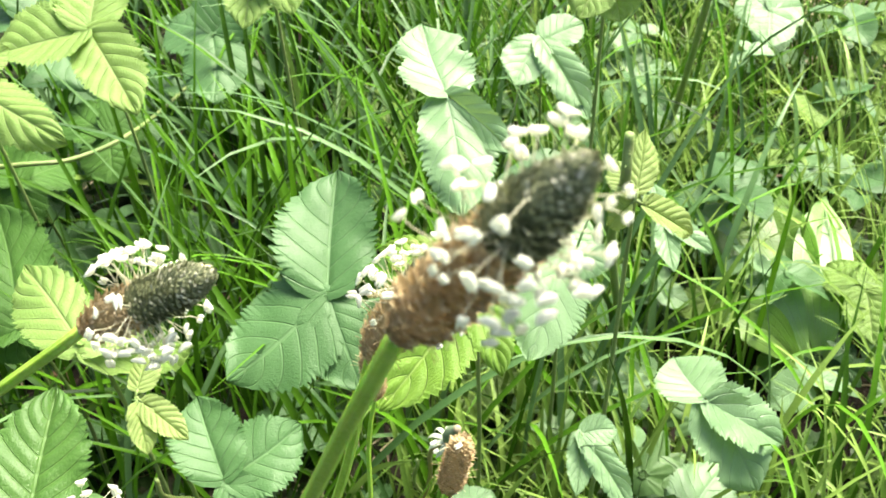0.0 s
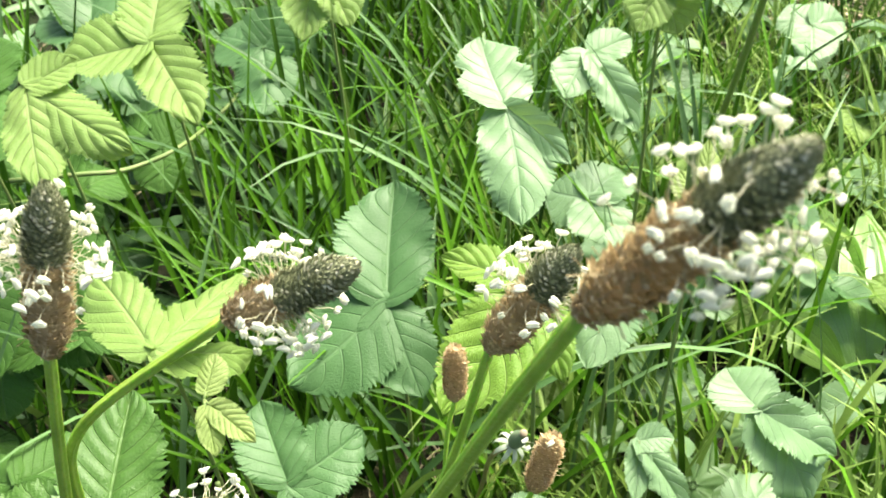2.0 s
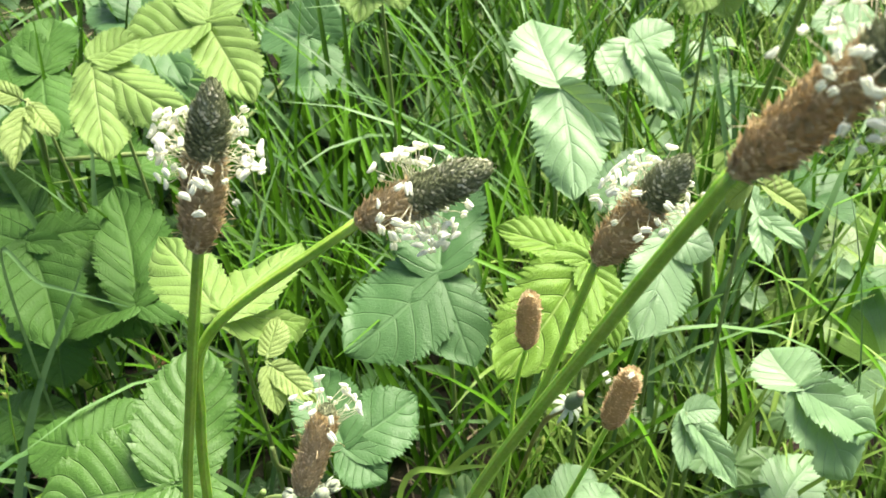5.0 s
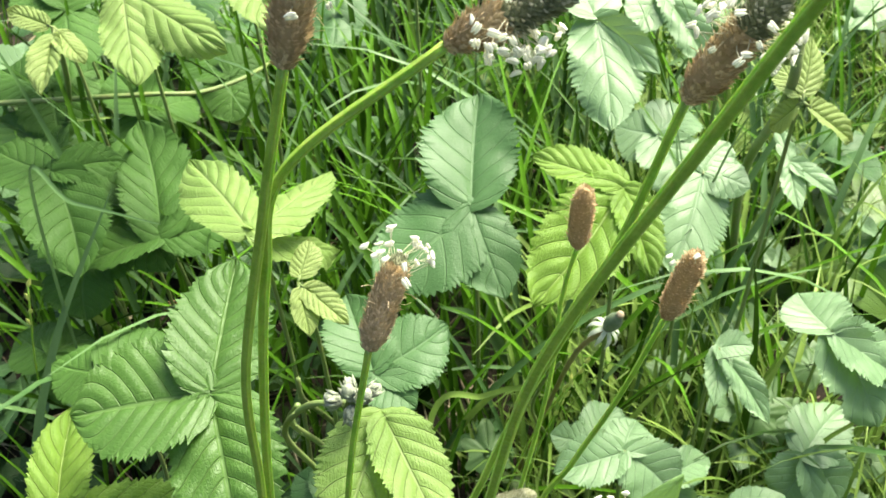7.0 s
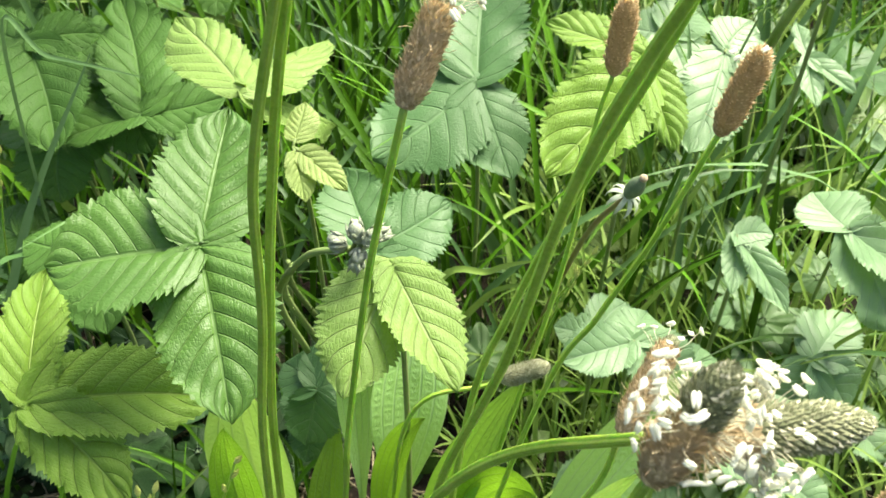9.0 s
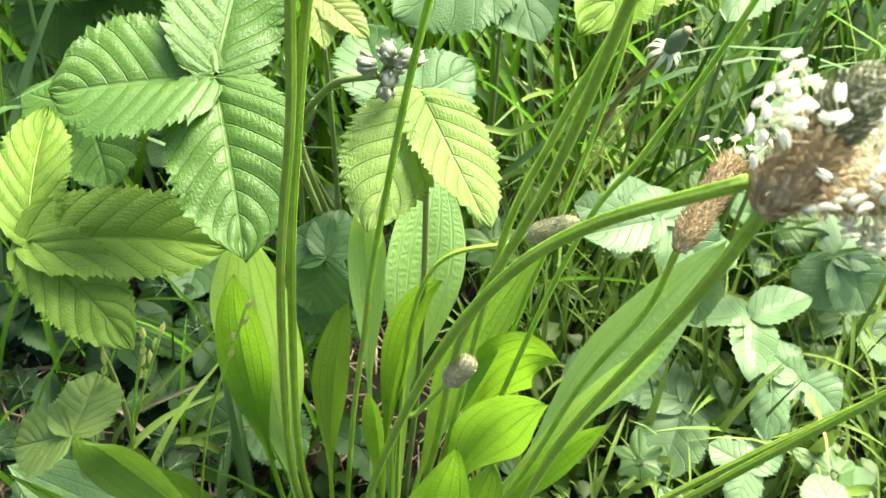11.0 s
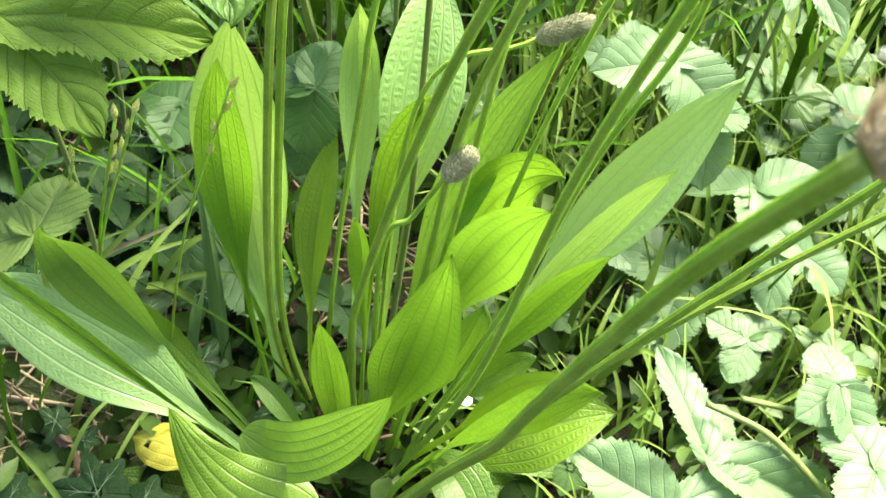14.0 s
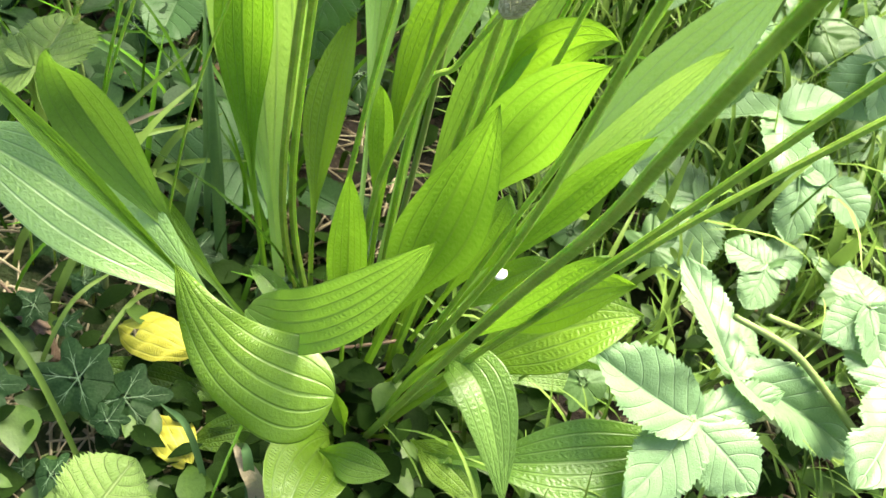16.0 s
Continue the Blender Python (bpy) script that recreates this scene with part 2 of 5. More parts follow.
def soil_material():
    n = Nodes("soil")
    pos = n.add("ShaderNodeNewGeometry").outputs["Position"]
    big, mid, fine = n.noise(3.0, 5.0, pos), n.noise(40.0, 5.0, pos), n.noise(300.0, 4.0, pos)
    # Browns kept near black, so the colour deepens shade between the leaves.
    col = n.mix(n.ramp(mid, 0.35, 0.7), (0.009, 0.0070, 0.0048), (0.026, 0.019, 0.012))
    length = n.add("ShaderNodeVectorMath", (0, pos))
    length.operation = "LENGTH"
    far = n.ramp(length.outputs["Value"], 1.6, 2.6)
    col = n.mix(n.math("MAXIMUM", n.math("MULTIPLY", n.ramp(big, 0.45, 0.6), 0.5), n.math("MULTIPLY", far, 0.85)), col, (0.040, 0.072, 0.020))
    col = n.mix(n.math("MULTIPLY", n.ramp(fine, 0.58, 0.72), 0.5), col, (0.12, 0.09, 0.055))
    bp = n.add("ShaderNodeBump", (0, 0.9), (1, 0.004), ("Height", n.math("MULTIPLY_ADD", fine, 0.5, mid)))
    return n.out(n.add("ShaderNodeBsdfPrincipled", ("Base Color", col), ("Roughness", 0.92), ("Normal", bp.outputs[0]), ("Specular IOR Level", 0.2)).outputs[0])


SOIL = soil_material()

# ---- building helpers ----
rng = random.Random(7)


def mesh_of(name, verts, faces, mats, uvs=None, slots=None, smooth=True):
    me = bpy.data.meshes.new(name)
    me.from_pydata([tuple(map(float, v)) for v in verts], [], faces)
    for m in mats if isinstance(mats, (list, tuple)) else [mats]:
        me.materials.append(m)
    if smooth:
        me.polygons.foreach_set("use_smooth", [True] * len(me.polygons))
    if slots:
        me.polygons.foreach_set("material_index", slots)
    if uvs is not None:
        layer = me.uv_layers.new()
        idx = np.empty(len(me.loops), dtype=np.int32)
        me.loops.foreach_get("vertex_index", idx)
        layer.data.foreach_set("uv", np.asarray(uvs, dtype=np.float32)[idx].ravel())
    me.update()
    return me


def part(name, mesh, parent, m=None, label=""):
    """Links a mesh as one part under a thing or a part; m is its pose in the world."""
    ob = new(name, mesh)
    ob.parent = parent
    if m is not None:
        ob.matrix_basis = parent_place(parent).inverted() @ m
    else:
        ob.matrix_basis = parent_place(parent).inverted()
    return tagged(ob, label)


def parent_place(ob):
    m = ob.matrix_basis.copy()
    while ob.parent:
        ob = ob.parent
        m = ob.matrix_basis @ m
    return m


def thing(name, place, label, category, group="", kind=""):
    ob = new(name)
    ob.empty_display_size = 0.02
    ob.matrix_basis = Matrix.Translation(place)
    return tagged(ob, label, category, group, kind)


def grid_faces(rows, cols, closed=False, start=0):
    f = []
    for i in range(rows - 1):
        for j in range(cols if closed else cols - 1):
            k = (j + 1) % cols
            f.append((start + i * cols + j, start + i * cols + k, start + (i + 1) * cols + k, start + (i + 1) * cols + j))
    return f


def frame_of(base, direction, normal):
    """Rotation with y along the direction and z as near the normal as can be."""
    y = Vector(direction).normalized()
    x = y.cross(Vector(normal)).normalized()
    z = x.cross(y)
    m = Matrix((x, y, z)).transposed().to_4x4()
    m.translation = base
    return m


def smooth_line(points, steps):
    """A smooth line through the points."""
    p = [Vector(q) for q in points]
    p = [p[0] * 2 - p[1]] + p + [p[-1] * 2 - p[-2]]
    line = []
    for i in range(1, len(p) - 2):
        a, b, c, d = p[i - 1:i + 3]
        for k in range(steps):
            t = k / steps
            line.append(0.5 * ((2 * b) + (c - a) * t + (2 * a - 5 * b + 4 * c - d) * t * t + (3 * b - a - 3 * c + d) * t ** 3))
    line.append(p[-2])
    return line


def tube(verts, faces, line, radius, sides=8, ribs=0, rib=0.0):
    """Adds a tube along a line. radius: a number or a function of 0..1."""
    start, n = len(verts), len(line)
    side = Vector((0.31, 0.95, 0.05))
    for i, c in enumerate(line):
        t = (line[min(i + 1, n - 1)] - line[max(i - 1, 0)]).normalized()
        side = (side - t * side.dot(t)).normalized()
        up = t.cross(side)
        r = radius(i / (n - 1)) if callable(radius) else radius
        for k in range(sides):
            a = 2 * math.pi * k / sides
            rr = r * (1 + rib * math.cos(ribs * a))
            verts.append(c + (side * math.cos(a) + up * math.sin(a)) * rr)
    faces.extend(grid_faces(n, sides, True, start))
    faces.append(tuple(range(start + sides - 1, start - 1, -1)))
    faces.append(tuple(range(start + (n - 1) * sides, start + n * sides)))


# ---- bramble ----


def leaf_half(u, wide=0.42, full=0.42):
    """Outline of an egg-shaped, pointed leaflet with a rounded foot: half its width over its length."""
    if u < wide:
        return (1 - (1 - u / wide) ** 2.3) ** full
    s = (u - wide) / (1 - wide)
    return max(0.0, 1 - s ** 2.3) ** 0.85 * (1 - 0.12 * s * s)


def leaflet_mesh(seed, mat, fold, droop, pleat, teeth=20, laterals=7, rows=132, cols=25, lobes=0.0):
    """A toothed, pleated leaflet, one long, one wide, along y with its face to z. lobes: how deep the side lobes are cut."""
    r = random.Random(seed)
    verts, uvs = [], []
    wave, skew, lean, twist = r.uniform(0, 6), r.uniform(-0.07, 0.07), r.uniform(-0.10, 0.10), r.uniform(-0.10, 0.10)
    wide = r.uniform(0.38, 0.47)
    jag = [[r.uniform(0.65, 1.25) for _ in range(teeth + 2)] for _ in range(2)]
    shift = (r.uniform(0, 1), r.uniform(0, 1))
    for i in range(rows):
        u = i / (rows - 1)
        for j in range(cols):
            v = 2 * j / (cols - 1) - 1
            a, side = abs(v), int(v > 0)
            w = 0.55 * leaf_half(u, wide) * (1 + lean * (1 if side else -1))
            pos = u * teeth + shift[side] + 0.22 * math.sin(u * 29 + seed + side)
            saw, tooth = pos % 1.0, jag[side][int(pos) % (teeth + 2)]
            point = saw / 0.72 if saw < 0.72 else (1 - saw) / 0.28
            half = (u * teeth * 0.34 + shift[side]) % 1.0
            depth = tooth * (0.120 * (point - 0.45) + 0.075 * (half - 0.5))
            edge = 1 + depth * a ** 6 * min(1, 7 * u) * min(1, 4.5 * (1 - u) + 0.25)
            if lobes:
                edge *= 1 - lobes * a ** 2 * math.exp(-((u - 0.52) / 0.085) ** 2)
            x = v * w * edge + skew * math.sin(math.pi * u)
            y = u - 0.26 * a * a * max(0.0, 0.34 - u) + 0.020 * (point - 0.5) * tooth * a ** 6 * (1 - u)
            ph = ((u - 0.30 * a ** 1.15) * laterals) % 1.0
            pl = math.sin(math.pi * ph) ** 0.8
            z = fold * a * w - droop * u * u + pleat * pl * min(1.0, a * 5) * (1 - 0.45 * a) - 0.012 * math.exp(-(v / 0.07) ** 2)
            z += 0.045 * math.sin(u * 6 + wave + v * 1.5) * a + 0.016 * math.sin(u * 19 + 4 * v + wave) * a * a + twist * v * w * u - 0.05 * a ** 3 * w
            verts.append((x, y, z))
            uvs.append((u, (v + 1) / 2))
    return mesh_of("leaflet", verts, grid_faces(rows, cols), mat, uvs)


PLEAT = {"young": 0.036, "fresh": 0.026, "lime": 0.032, "green": 0.030, "dull": 0.016, "mature": 0.010, "pale": 0.010}
LEAFLETS = {
    k: [leaflet_mesh(s * 11 + len(k), m, f, d, PLEAT[k], teeth=15 if k == "young" else 20, laterals={"green": 8, "mature": 6, "pale": 6}.get(k, 7), lobes=0.30 if k == "pale" and s == 4 else 0.0)
        for s, (f, d) in enumerate(((0.08, 0.05), (0.20, 0.10), (-0.10, 0.09), (0.28, 0.06), (0.12, 0.12), (0.16, 0.02), (-0.04, 0.14), (0.24, 0.10)))]
    for k, m in BRAMBLE.items()
}
SPRAY_LABEL = {
    "fresh": "fresh light-green bramble leaf with toothed, deeply veined leaflets",
    "green": "large mid-green bramble leaf with deeply veined toothed leaflets",
    "dull": "mid-green bramble leaf with toothed leaflets over shade",
    "young": "small young yellow-green bramble leaf with pleated leaflets",
    "mature": "dark green mature bramble leaf low among grass",
    "pale": "pale grey-green bramble leaf with a light sheen, whitened for the sun",
    "lime": "bright lime-green bramble leaf with wrinkled leaflets",
}
VIEW = Vector((0.0, -0.62, 0.78))


def bramble_spray(joint, leaflets, state, root):
    """A leaf of three or so leaflets at a joint, on a stalk from the ground."""
    joint = Vector(joint)
    ob = thing("bramble_leaf", root, SPRAY_LABEL[state], "bramble", "bramble leaves")
    tips = []
    for tip, width, turn in leaflets:
        tip = Vector(tip)
        d = tip - joint
        start = joint + d * (0.16 if state == "young" else 0.03)
        length = (tip - start).length
        n = Vector((0, 0, 1)) * 0.45 + VIEW * 0.55 + Vector((rng.uniform(-.10, .10), rng.uniform(-.10, .10), 0))
        m = frame_of(start, d, n) @ pose(0, 0, 0, 0, turn + rng.uniform(-5, 5), 0) @ Matrix.Diagonal((width, length, length * 0.8, 1))
        part("leaflet", rng.choice(LEAFLETS[state]), ob, m)
        tips.append(start)
    v, f = [], []
    rt = Vector(root)
    bend = joint + Vector((0.002, 0.010, -0.022))
    tube(v, f, smooth_line([rt, rt.lerp(bend, 0.5) + Vector((0.003, 0.006, 0)), bend, joint], 6), lambda t: 0.0016 - 0.0008 * t, 6)
    for t in tips:
        tube(v, f, [joint, t], 0.0007, 5)
    part("leaf_stalk", mesh_of("leaf_stalk", v, f, CANE), ob)
    return ob


# ---- plantain ----


def spike_radius(s, state):
    """Half width of a flower spike, over its length."""
    r = 0.0041 * min(1.0, 0.42 + 3.2 * s) if s < 0.18 else 0.0041
    if state in ("bloom", "bud"):
        r *= 1 - 0.10 * max(0.0, min(1.0, (s - 0.5) / 0.12))
    return r * math.sqrt(max(0.0, 1 - max(0.0, (s - 0.70) / 0.302) ** 2.0))


def scale_piece(verts, faces, place, axis, out, size, wide, lift, r):
    """One small pointed, keeled bract."""
    side = axis.cross(out).normalized()
    o = len(verts)
    tip = axis * math.cos(lift) + out * math.sin(lift)
    verts.append(place - axis * size * 0.25)
    verts.append(place + side * wide * 0.5 + tip * size * 0.35)
    verts.append(place - side * wide * 0.5 + tip * size * 0.35)
    verts.append(place + tip * size * 0.4 + out * wide * 0.35)
    verts.append(place + tip * size + out * size * 0.1 + side * r.uniform(-.2, .2) * wide)
    faces.extend([(o, o + 1, o + 3), (o, o + 3, o + 2), (o + 3, o + 1, o + 4), (o + 2, o + 3, o + 4), (o, o + 2, o + 4, o + 1)])


def stamen_mesh(seed):
    """A curved thread with a two-lobed anther at its end, along z."""
    r = random.Random(seed)
    v, f = [], []
    bend, tall = r.uniform(-0.0016, 0.0016), r.uniform(0.0046, 0.0072)
    line = [Vector((bend * (t / 5) ** 2, 0.0006 * math.sin(t), tall * t / 5)) for t in range(6)]
    tube(v, f, line, 0.00009, 4)
    slots = [0] * len(f)
    end = line[-1]
    for s in (-1, 1):
        start = len(v)
        rings, sides = 6, 7
        for i in range(rings):
            a = math.pi * i / (rings - 1)
            for k in range(sides):
                b = 2 * math.pi * k / sides
                w = math.sin(a) * (0.8 + 0.25 * math.cos(a))
                v.append(end + Vector((-0.00128 * math.cos(a), s * 0.00034 + 0.00052 * w * math.cos(b), 0.0004 + 0.00062 * w * math.sin(b) + 0.0003 * math.cos(a) ** 2)))
        g = grid_faces(rings, sides, True, start)
        f.extend(g)
        slots += [1] * len(g)
    return mesh_of("stamen", v, f, [FILAMENT, ANTHER], slots=slots)


STAMENS = [stamen_mesh(s) for s in range(5)]


def stalk(plant, points, tip, radius, stamens, state, girth=1.0, split=None, band=0.055):
    """A ribbed flower stalk with its spike, and the ring of stamens where it blooms."""
    r = random.Random(len(points) * 100 + stamens + int(1e4 * abs(tip[0])))
    v, f = [], []
    tip, foot = Vector(tip), Vector(points[-1])
    line = smooth_line(points, 10)
    tube(v, f, line, lambda t: radius * (1.12 - 0.25 * t), 25, 5, 0.17)
    ob = part("flower_stalk", mesh_of("flower_stalk", v, f, STALK), plant, label="ribbed green stalk")
    axis = (tip - foot).normalized()
    length = (tip - foot).length
    side = axis.cross(Vector((0.3, 0.2, 1))).normalized()
    other = axis.cross(side)
    split = split or {"bloom": 0.58, "late": 0.93, "spent": 1.01, "bud": 0.0}[state]
    count = int(length / 0.036 * (900 if state in ("bloom", "bud") else 1250))
    fine = 0.9 if state == "bloom" else 0.66
    fat = girth * {"bud": 0.9, "spent": 0.92}.get(state, 1.0)
    low, high, pale = ([], []), ([], []), []
    for s0, s1, (vv, ff) in ((0.0, min(split, 0.995), low), (split, 0.995, high)):
        if s1 - s0 < 0.02:
            continue
        rows = 12
        start = len(vv)
        for i in range(rows):
            s = s0 + (s1 - s0) * i / (rows - 1)
            for k in range(12):
                a = 2 * math.pi * k / 12
                vv.append(foot + axis * length * s + (side * math.cos(a) + other * math.sin(a)) * spike_radius(s, state) * fat * 0.9)
        ff.extend(grid_faces(rows, 12, True, start))
        ff.append(tuple(range(start + 11, start - 1, -1)))
        ff.append(tuple(range(start + (rows - 1) * 12, start + rows * 12)))
    for i in range(count):
        s = (i + 0.5) / count
        a = i * 2.39996 + r.gauss(0, 0.10 if s < split else 0.02)
        out = side * math.cos(a) + other * math.sin(a)
        rad = spike_radius(s, state) * fat
        place = foot + axis * length * s + out * rad * 0.88
        if s < split:
            scale_piece(*low, place, (axis + out * r.uniform(-.1, .3) + side * r.uniform(-.25, .25)).normalized(), out, r.uniform(0.0010, 0.0023) * fine, r.uniform(0.0008, 0.0016) * fine, r.uniform(0.1, 1.0), r)
        else:
            k = 1.0 if s < 0.86 else 0.7
            scale_piece(*high, place, axis, out, r.uniform(0.0013, 0.0018) * k, r.uniform(0.0011, 0.0015) * k, r.uniform(0.4, 0.9) - max(0.0, s - 0.72) * 3.0, r)
            if r.random() < (0.20 if state == "bloom" else 0.0):
                pale.extend(range(len(high[1]) - 3, len(high[1]) - 1))
    if state != "bud":
        for i in range(46 if state == "bloom" else 22):
            s = r.uniform(0.05, max(0.2, min(split, 0.95)))
            a = r.uniform(0, 6.283)
            out = side * math.cos(a) + other * math.sin(a)
            p = foot + axis * length * s + out * spike_radius(s, state) * fat
            e = p + out * r.uniform(0.0008, 0.0026) + axis * r.uniform(-0.0015, 0.002) + side * r.uniform(-.001, .001)
            tube(*low, [p, p.lerp(e, 0.5) + axis * r.uniform(-.0005, .0005), e], 0.00007, 3)
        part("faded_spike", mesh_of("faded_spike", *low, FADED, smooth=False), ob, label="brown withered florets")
    set_pale = set(pale)
    if high[0]:
        part("bud_tip", mesh_of("bud_tip", *high, [YOUNG_BUD if state == "bud" else GREEN_BUD, FILAMENT], slots=[int(k in set_pale) for k in range(len(high[1]))], smooth=False), ob, label="dark green tip of closed buds")
    for i in range(stamens):
        s = min(0.93, split + r.gauss(0.5 * (band - 0.055), band)) if state == "bloom" else r.uniform(0.74, 0.97)
        a = r.uniform(0, 6.283) if state == "bloom" else r.gauss(1.0, 1.4)
        out = side * math.cos(a) + other * math.sin(a)
        if state == "bloom" and out.dot(VIEW) > 0.2 and r.random() < 0.8:
            out = (out - VIEW * out.dot(VIEW) * r.uniform(0.7, 1.2)).normalized()
        p = foot + axis * length * s + out * spike_radius(s, state) * 0.8 * girth
        d = (out + axis * (r.uniform(-0.1, 0.85) if state == "bloom" else r.uniform(0.4, 1.6)) + side * r.uniform(-.2, .2)).normalized()
        m = frame_of(p, d.orthogonal(), d) @ pose(0, 0, 0, 0, 0, r.uniform(0, 360))
        part("stamen", r.choice(STAMENS), ob, m @ Matrix.Scale(r.uniform(0.8, 1.12) * (0.78 if band > 0.06 else 0.95), 4))
    return ob


def rosette_leaf(plant, foot, middle, tip, width, turn, fold, mat=None, stem=0.34):
    """A long lance-shaped leaf with five long veins, narrowed to a grooved stalk at its foot."""
    a, b, c = Vector(foot), Vector(middle), Vector(tip)
    ctrl = b * 2 - (a + c) * 0.5
    rows, cols = 56, 21
    verts, uvs = [], []
    ph = a.x * 300 + c.y * 170
    for i in range(rows):
        u = i / (rows - 1)
        p = a * (1 - u) ** 2 + ctrl * 2 * u * (1 - u) + c * u * u
        t = ((ctrl - a) * (1 - u) + (c - ctrl) * u).normalized()
        x = t.cross(Vector((0, -0.62, 0.78))).normalized()
        z = x.cross(t)
        ang = radians(turn) * min(1, u * 2)
        x, z = x * math.cos(ang) + z * math.sin(ang), z * math.cos(ang) - x * math.sin(ang)
        q = max(0.0, (u - stem) / (1.0 - stem))
        k = math.sin(math.pi / 2 * q / 0.52) ** 1.5 if q < 0.52 else 1 - ((q - 0.52) / 0.48) ** 1.9
        w = width * 0.54 * (0.12 * (1 - q) + k * (1 - 0.1 * q))
        if u > 0.985:
            w *= 0.4
        for j in range(cols):
            v = 2 * j / (cols - 1) - 1
            av = abs(v)
            h = fold * av * w * (1.6 - q)
            h += 0.00016 * math.cos(math.pi * 6 * v) * math.sin(math.pi * min(1, q * 1.05)) ** 0.5 if q > 0 else 0.0
            h += width * 0.05 * math.sin(u * 13 + ph + v) * av * av * (q > 0)
            h += 0.0004 * math.sin(u * 120 + 2 * v + 3 * math.sin(7 * v) + 2 * math.sin(u * 31)) * abs(math.cos(math.pi * 3 * v)) * (1 - av) * (q > 0.1)
            verts.append(p + x * (v * w) + z * h)
            uvs.append((u, (v + 1) / 2))
    me = mesh_of("rosette_leaf", verts, grid_faces(rows, cols), mat or PLANTAIN, uvs)
    return part("rosette_leaf", me, plant) if plant else me


def folded_leaf(plant, points, width, bend, turn, hollow, full=1.5):
    """A rosette leaf that rises on its stalk and folds over at a bend (0..1 of its length), broad from there to its tip."""
    line = smooth_line(points, 16)
    n, cols = len(line), 21
    verts, uvs = [], []
    for i, p in enumerate(line):
        u = i / (n - 1)
        t = (line[min(i + 1, n - 1)] - line[max(i - 1, 0)]).normalized()
        x = t.cross(Vector((0, -0.62, 0.78))).normalized()
        z = x.cross(t)
        ang = radians(turn) * min(1, u * 2)
        x, z = x * math.cos(ang) + z * math.sin(ang), z * math.cos(ang) - x * math.sin(ang)
        q = max(0.0, min(1.0, (u - bend + 0.12) / (1.12 - bend)))
        w = width * 0.5 * max(0.10 * (1 - u), math.sqrt(1 - (1 - min(1.0, q * 3.6)) ** 2) * (1 - max(0.0, (q - 0.3) / 0.7) ** full) * (1 - 0.1 * q))
        for j in range(cols):
            v = 2 * j / (cols - 1) - 1
            av = abs(v)
            h = hollow * av * av * w - 0.0001 * abs(math.cos(math.pi * 3 * v)) ** 3 * (q > 0.02)
            h += width * 0.03 * math.sin(u * 17 + 2 * v) * av * av
            h += 0.00014 * math.sin(u * 95 + 3 * math.sin(7 * v)) * (1 - av) * (q > 0.1)
            verts.append(p + x * (v * w) + z * h)
            uvs.append((u, (v + 1) / 2))
    return part("rosette_leaf", mesh_of("rosette_leaf", verts, grid_faces(n, cols), PLANTAIN, uvs), plant)


# ---- ground ----


def ground_height(x, y):
    return 0.006 * noise.noise((x * 9, y * 9, 1.0)) + 0.003 * noise.noise((x * 31, y * 31, 2.0)) - 0.006


def build_ground():
    """One sheet, fine near the plants and reaching out to the horizon."""
    xs = sorted({*np.round(np.arange(-1.2, 1.2, 0.02), 3), *(s * d for s in (-1, 1) for d in (1.5, 2, 3, 5, 9, 20, 60, 200))})
    ys = sorted({*np.round(np.arange(-0.3, 2.0, 0.02), 3), *(-200, -60, -20, -6, -2, -1, -0.5, 2.4, 3, 5, 9, 20, 60, 200)})
    verts = [(x, y, ground_height(x, y)) for y in ys for x in xs]
    ob = new("ground", mesh_of("ground", verts, grid_faces(len(ys), len(xs)), SOIL))
    tagged(ob, "dark soil with scattered plant litter, deepened in colour for shade", "ground", kind="structure")


build_ground()

# ---- grass ----


def blade(verts, faces, root, heading, tall, wide, lean, curl, twist=0.0):
    """A folded, arching blade of grass."""
    o, n = len(verts), 9
    h = Vector((math.cos(heading), math.sin(heading), 0))
    s = Vector((-h.y, h.x, 0))
    s = (s * math.cos(twist) + Vector((0, 0, 1)) * math.sin(twist) * 0.5).normalized()
    p, ang = Vector(root), lean
    step = tall / (n - 1)
    for i in range(n):
        t = i / (n - 1)
        w = wide * 0.5 * (0.55 + 0.9 * t if t < 0.35 else 0.865 * (1 - ((t - 0.35) / 0.65) ** 2.2)) + 0.00012
        up = h * -math.cos(ang) + Vector((0, 0, math.sin(ang)))
        verts.extend((p - s * w + up * w * 0.35, p, p + s * w + up * w * 0.35))
        ang += curl / (n - 1) * (0.4 + 1.2 * t)
        p = p + (h * math.sin(ang) + Vector((0, 0, math.cos(ang)))) * step
    faces.extend(grid_faces(n, 3, False, o))


def grass_field(name, mat, count, spot, tall, wide, seed, label):
    r = random.Random(seed)
    v, f = [], []
    while len(f) < count * 16:
        x, y = spot(r)
        if x is None:
            continue
        k = r.uniform(*tall) * (0.75 if y < 0.34 else 1.0)
        blade(v, f, (x, y, ground_height(x, y) - 0.004), r.gauss(2.2, 1.5), k, r.uniform(*wide), abs(r.gauss(0.15, 0.16)), r.uniform(0.25, 1.7), r.uniform(-.6, .6))
    tagged(new(name, mesh_of(name, v, f, mat)), label, "grass", kind="stuff")


def tussock(r):
    """Where the dense grass stands: a broad clump behind the plantain."""
    x, y = r.gauss(-0.07, 0.17), r.uniform(0.36, 1.15)
    return x, y


def bare(x, y):
    """The strip of dry litter at the edge of the clearing."""
    return (x - 0.60) ** 2 / 0.05 + (y - 1.22) ** 2 / 0.06 < 1.0


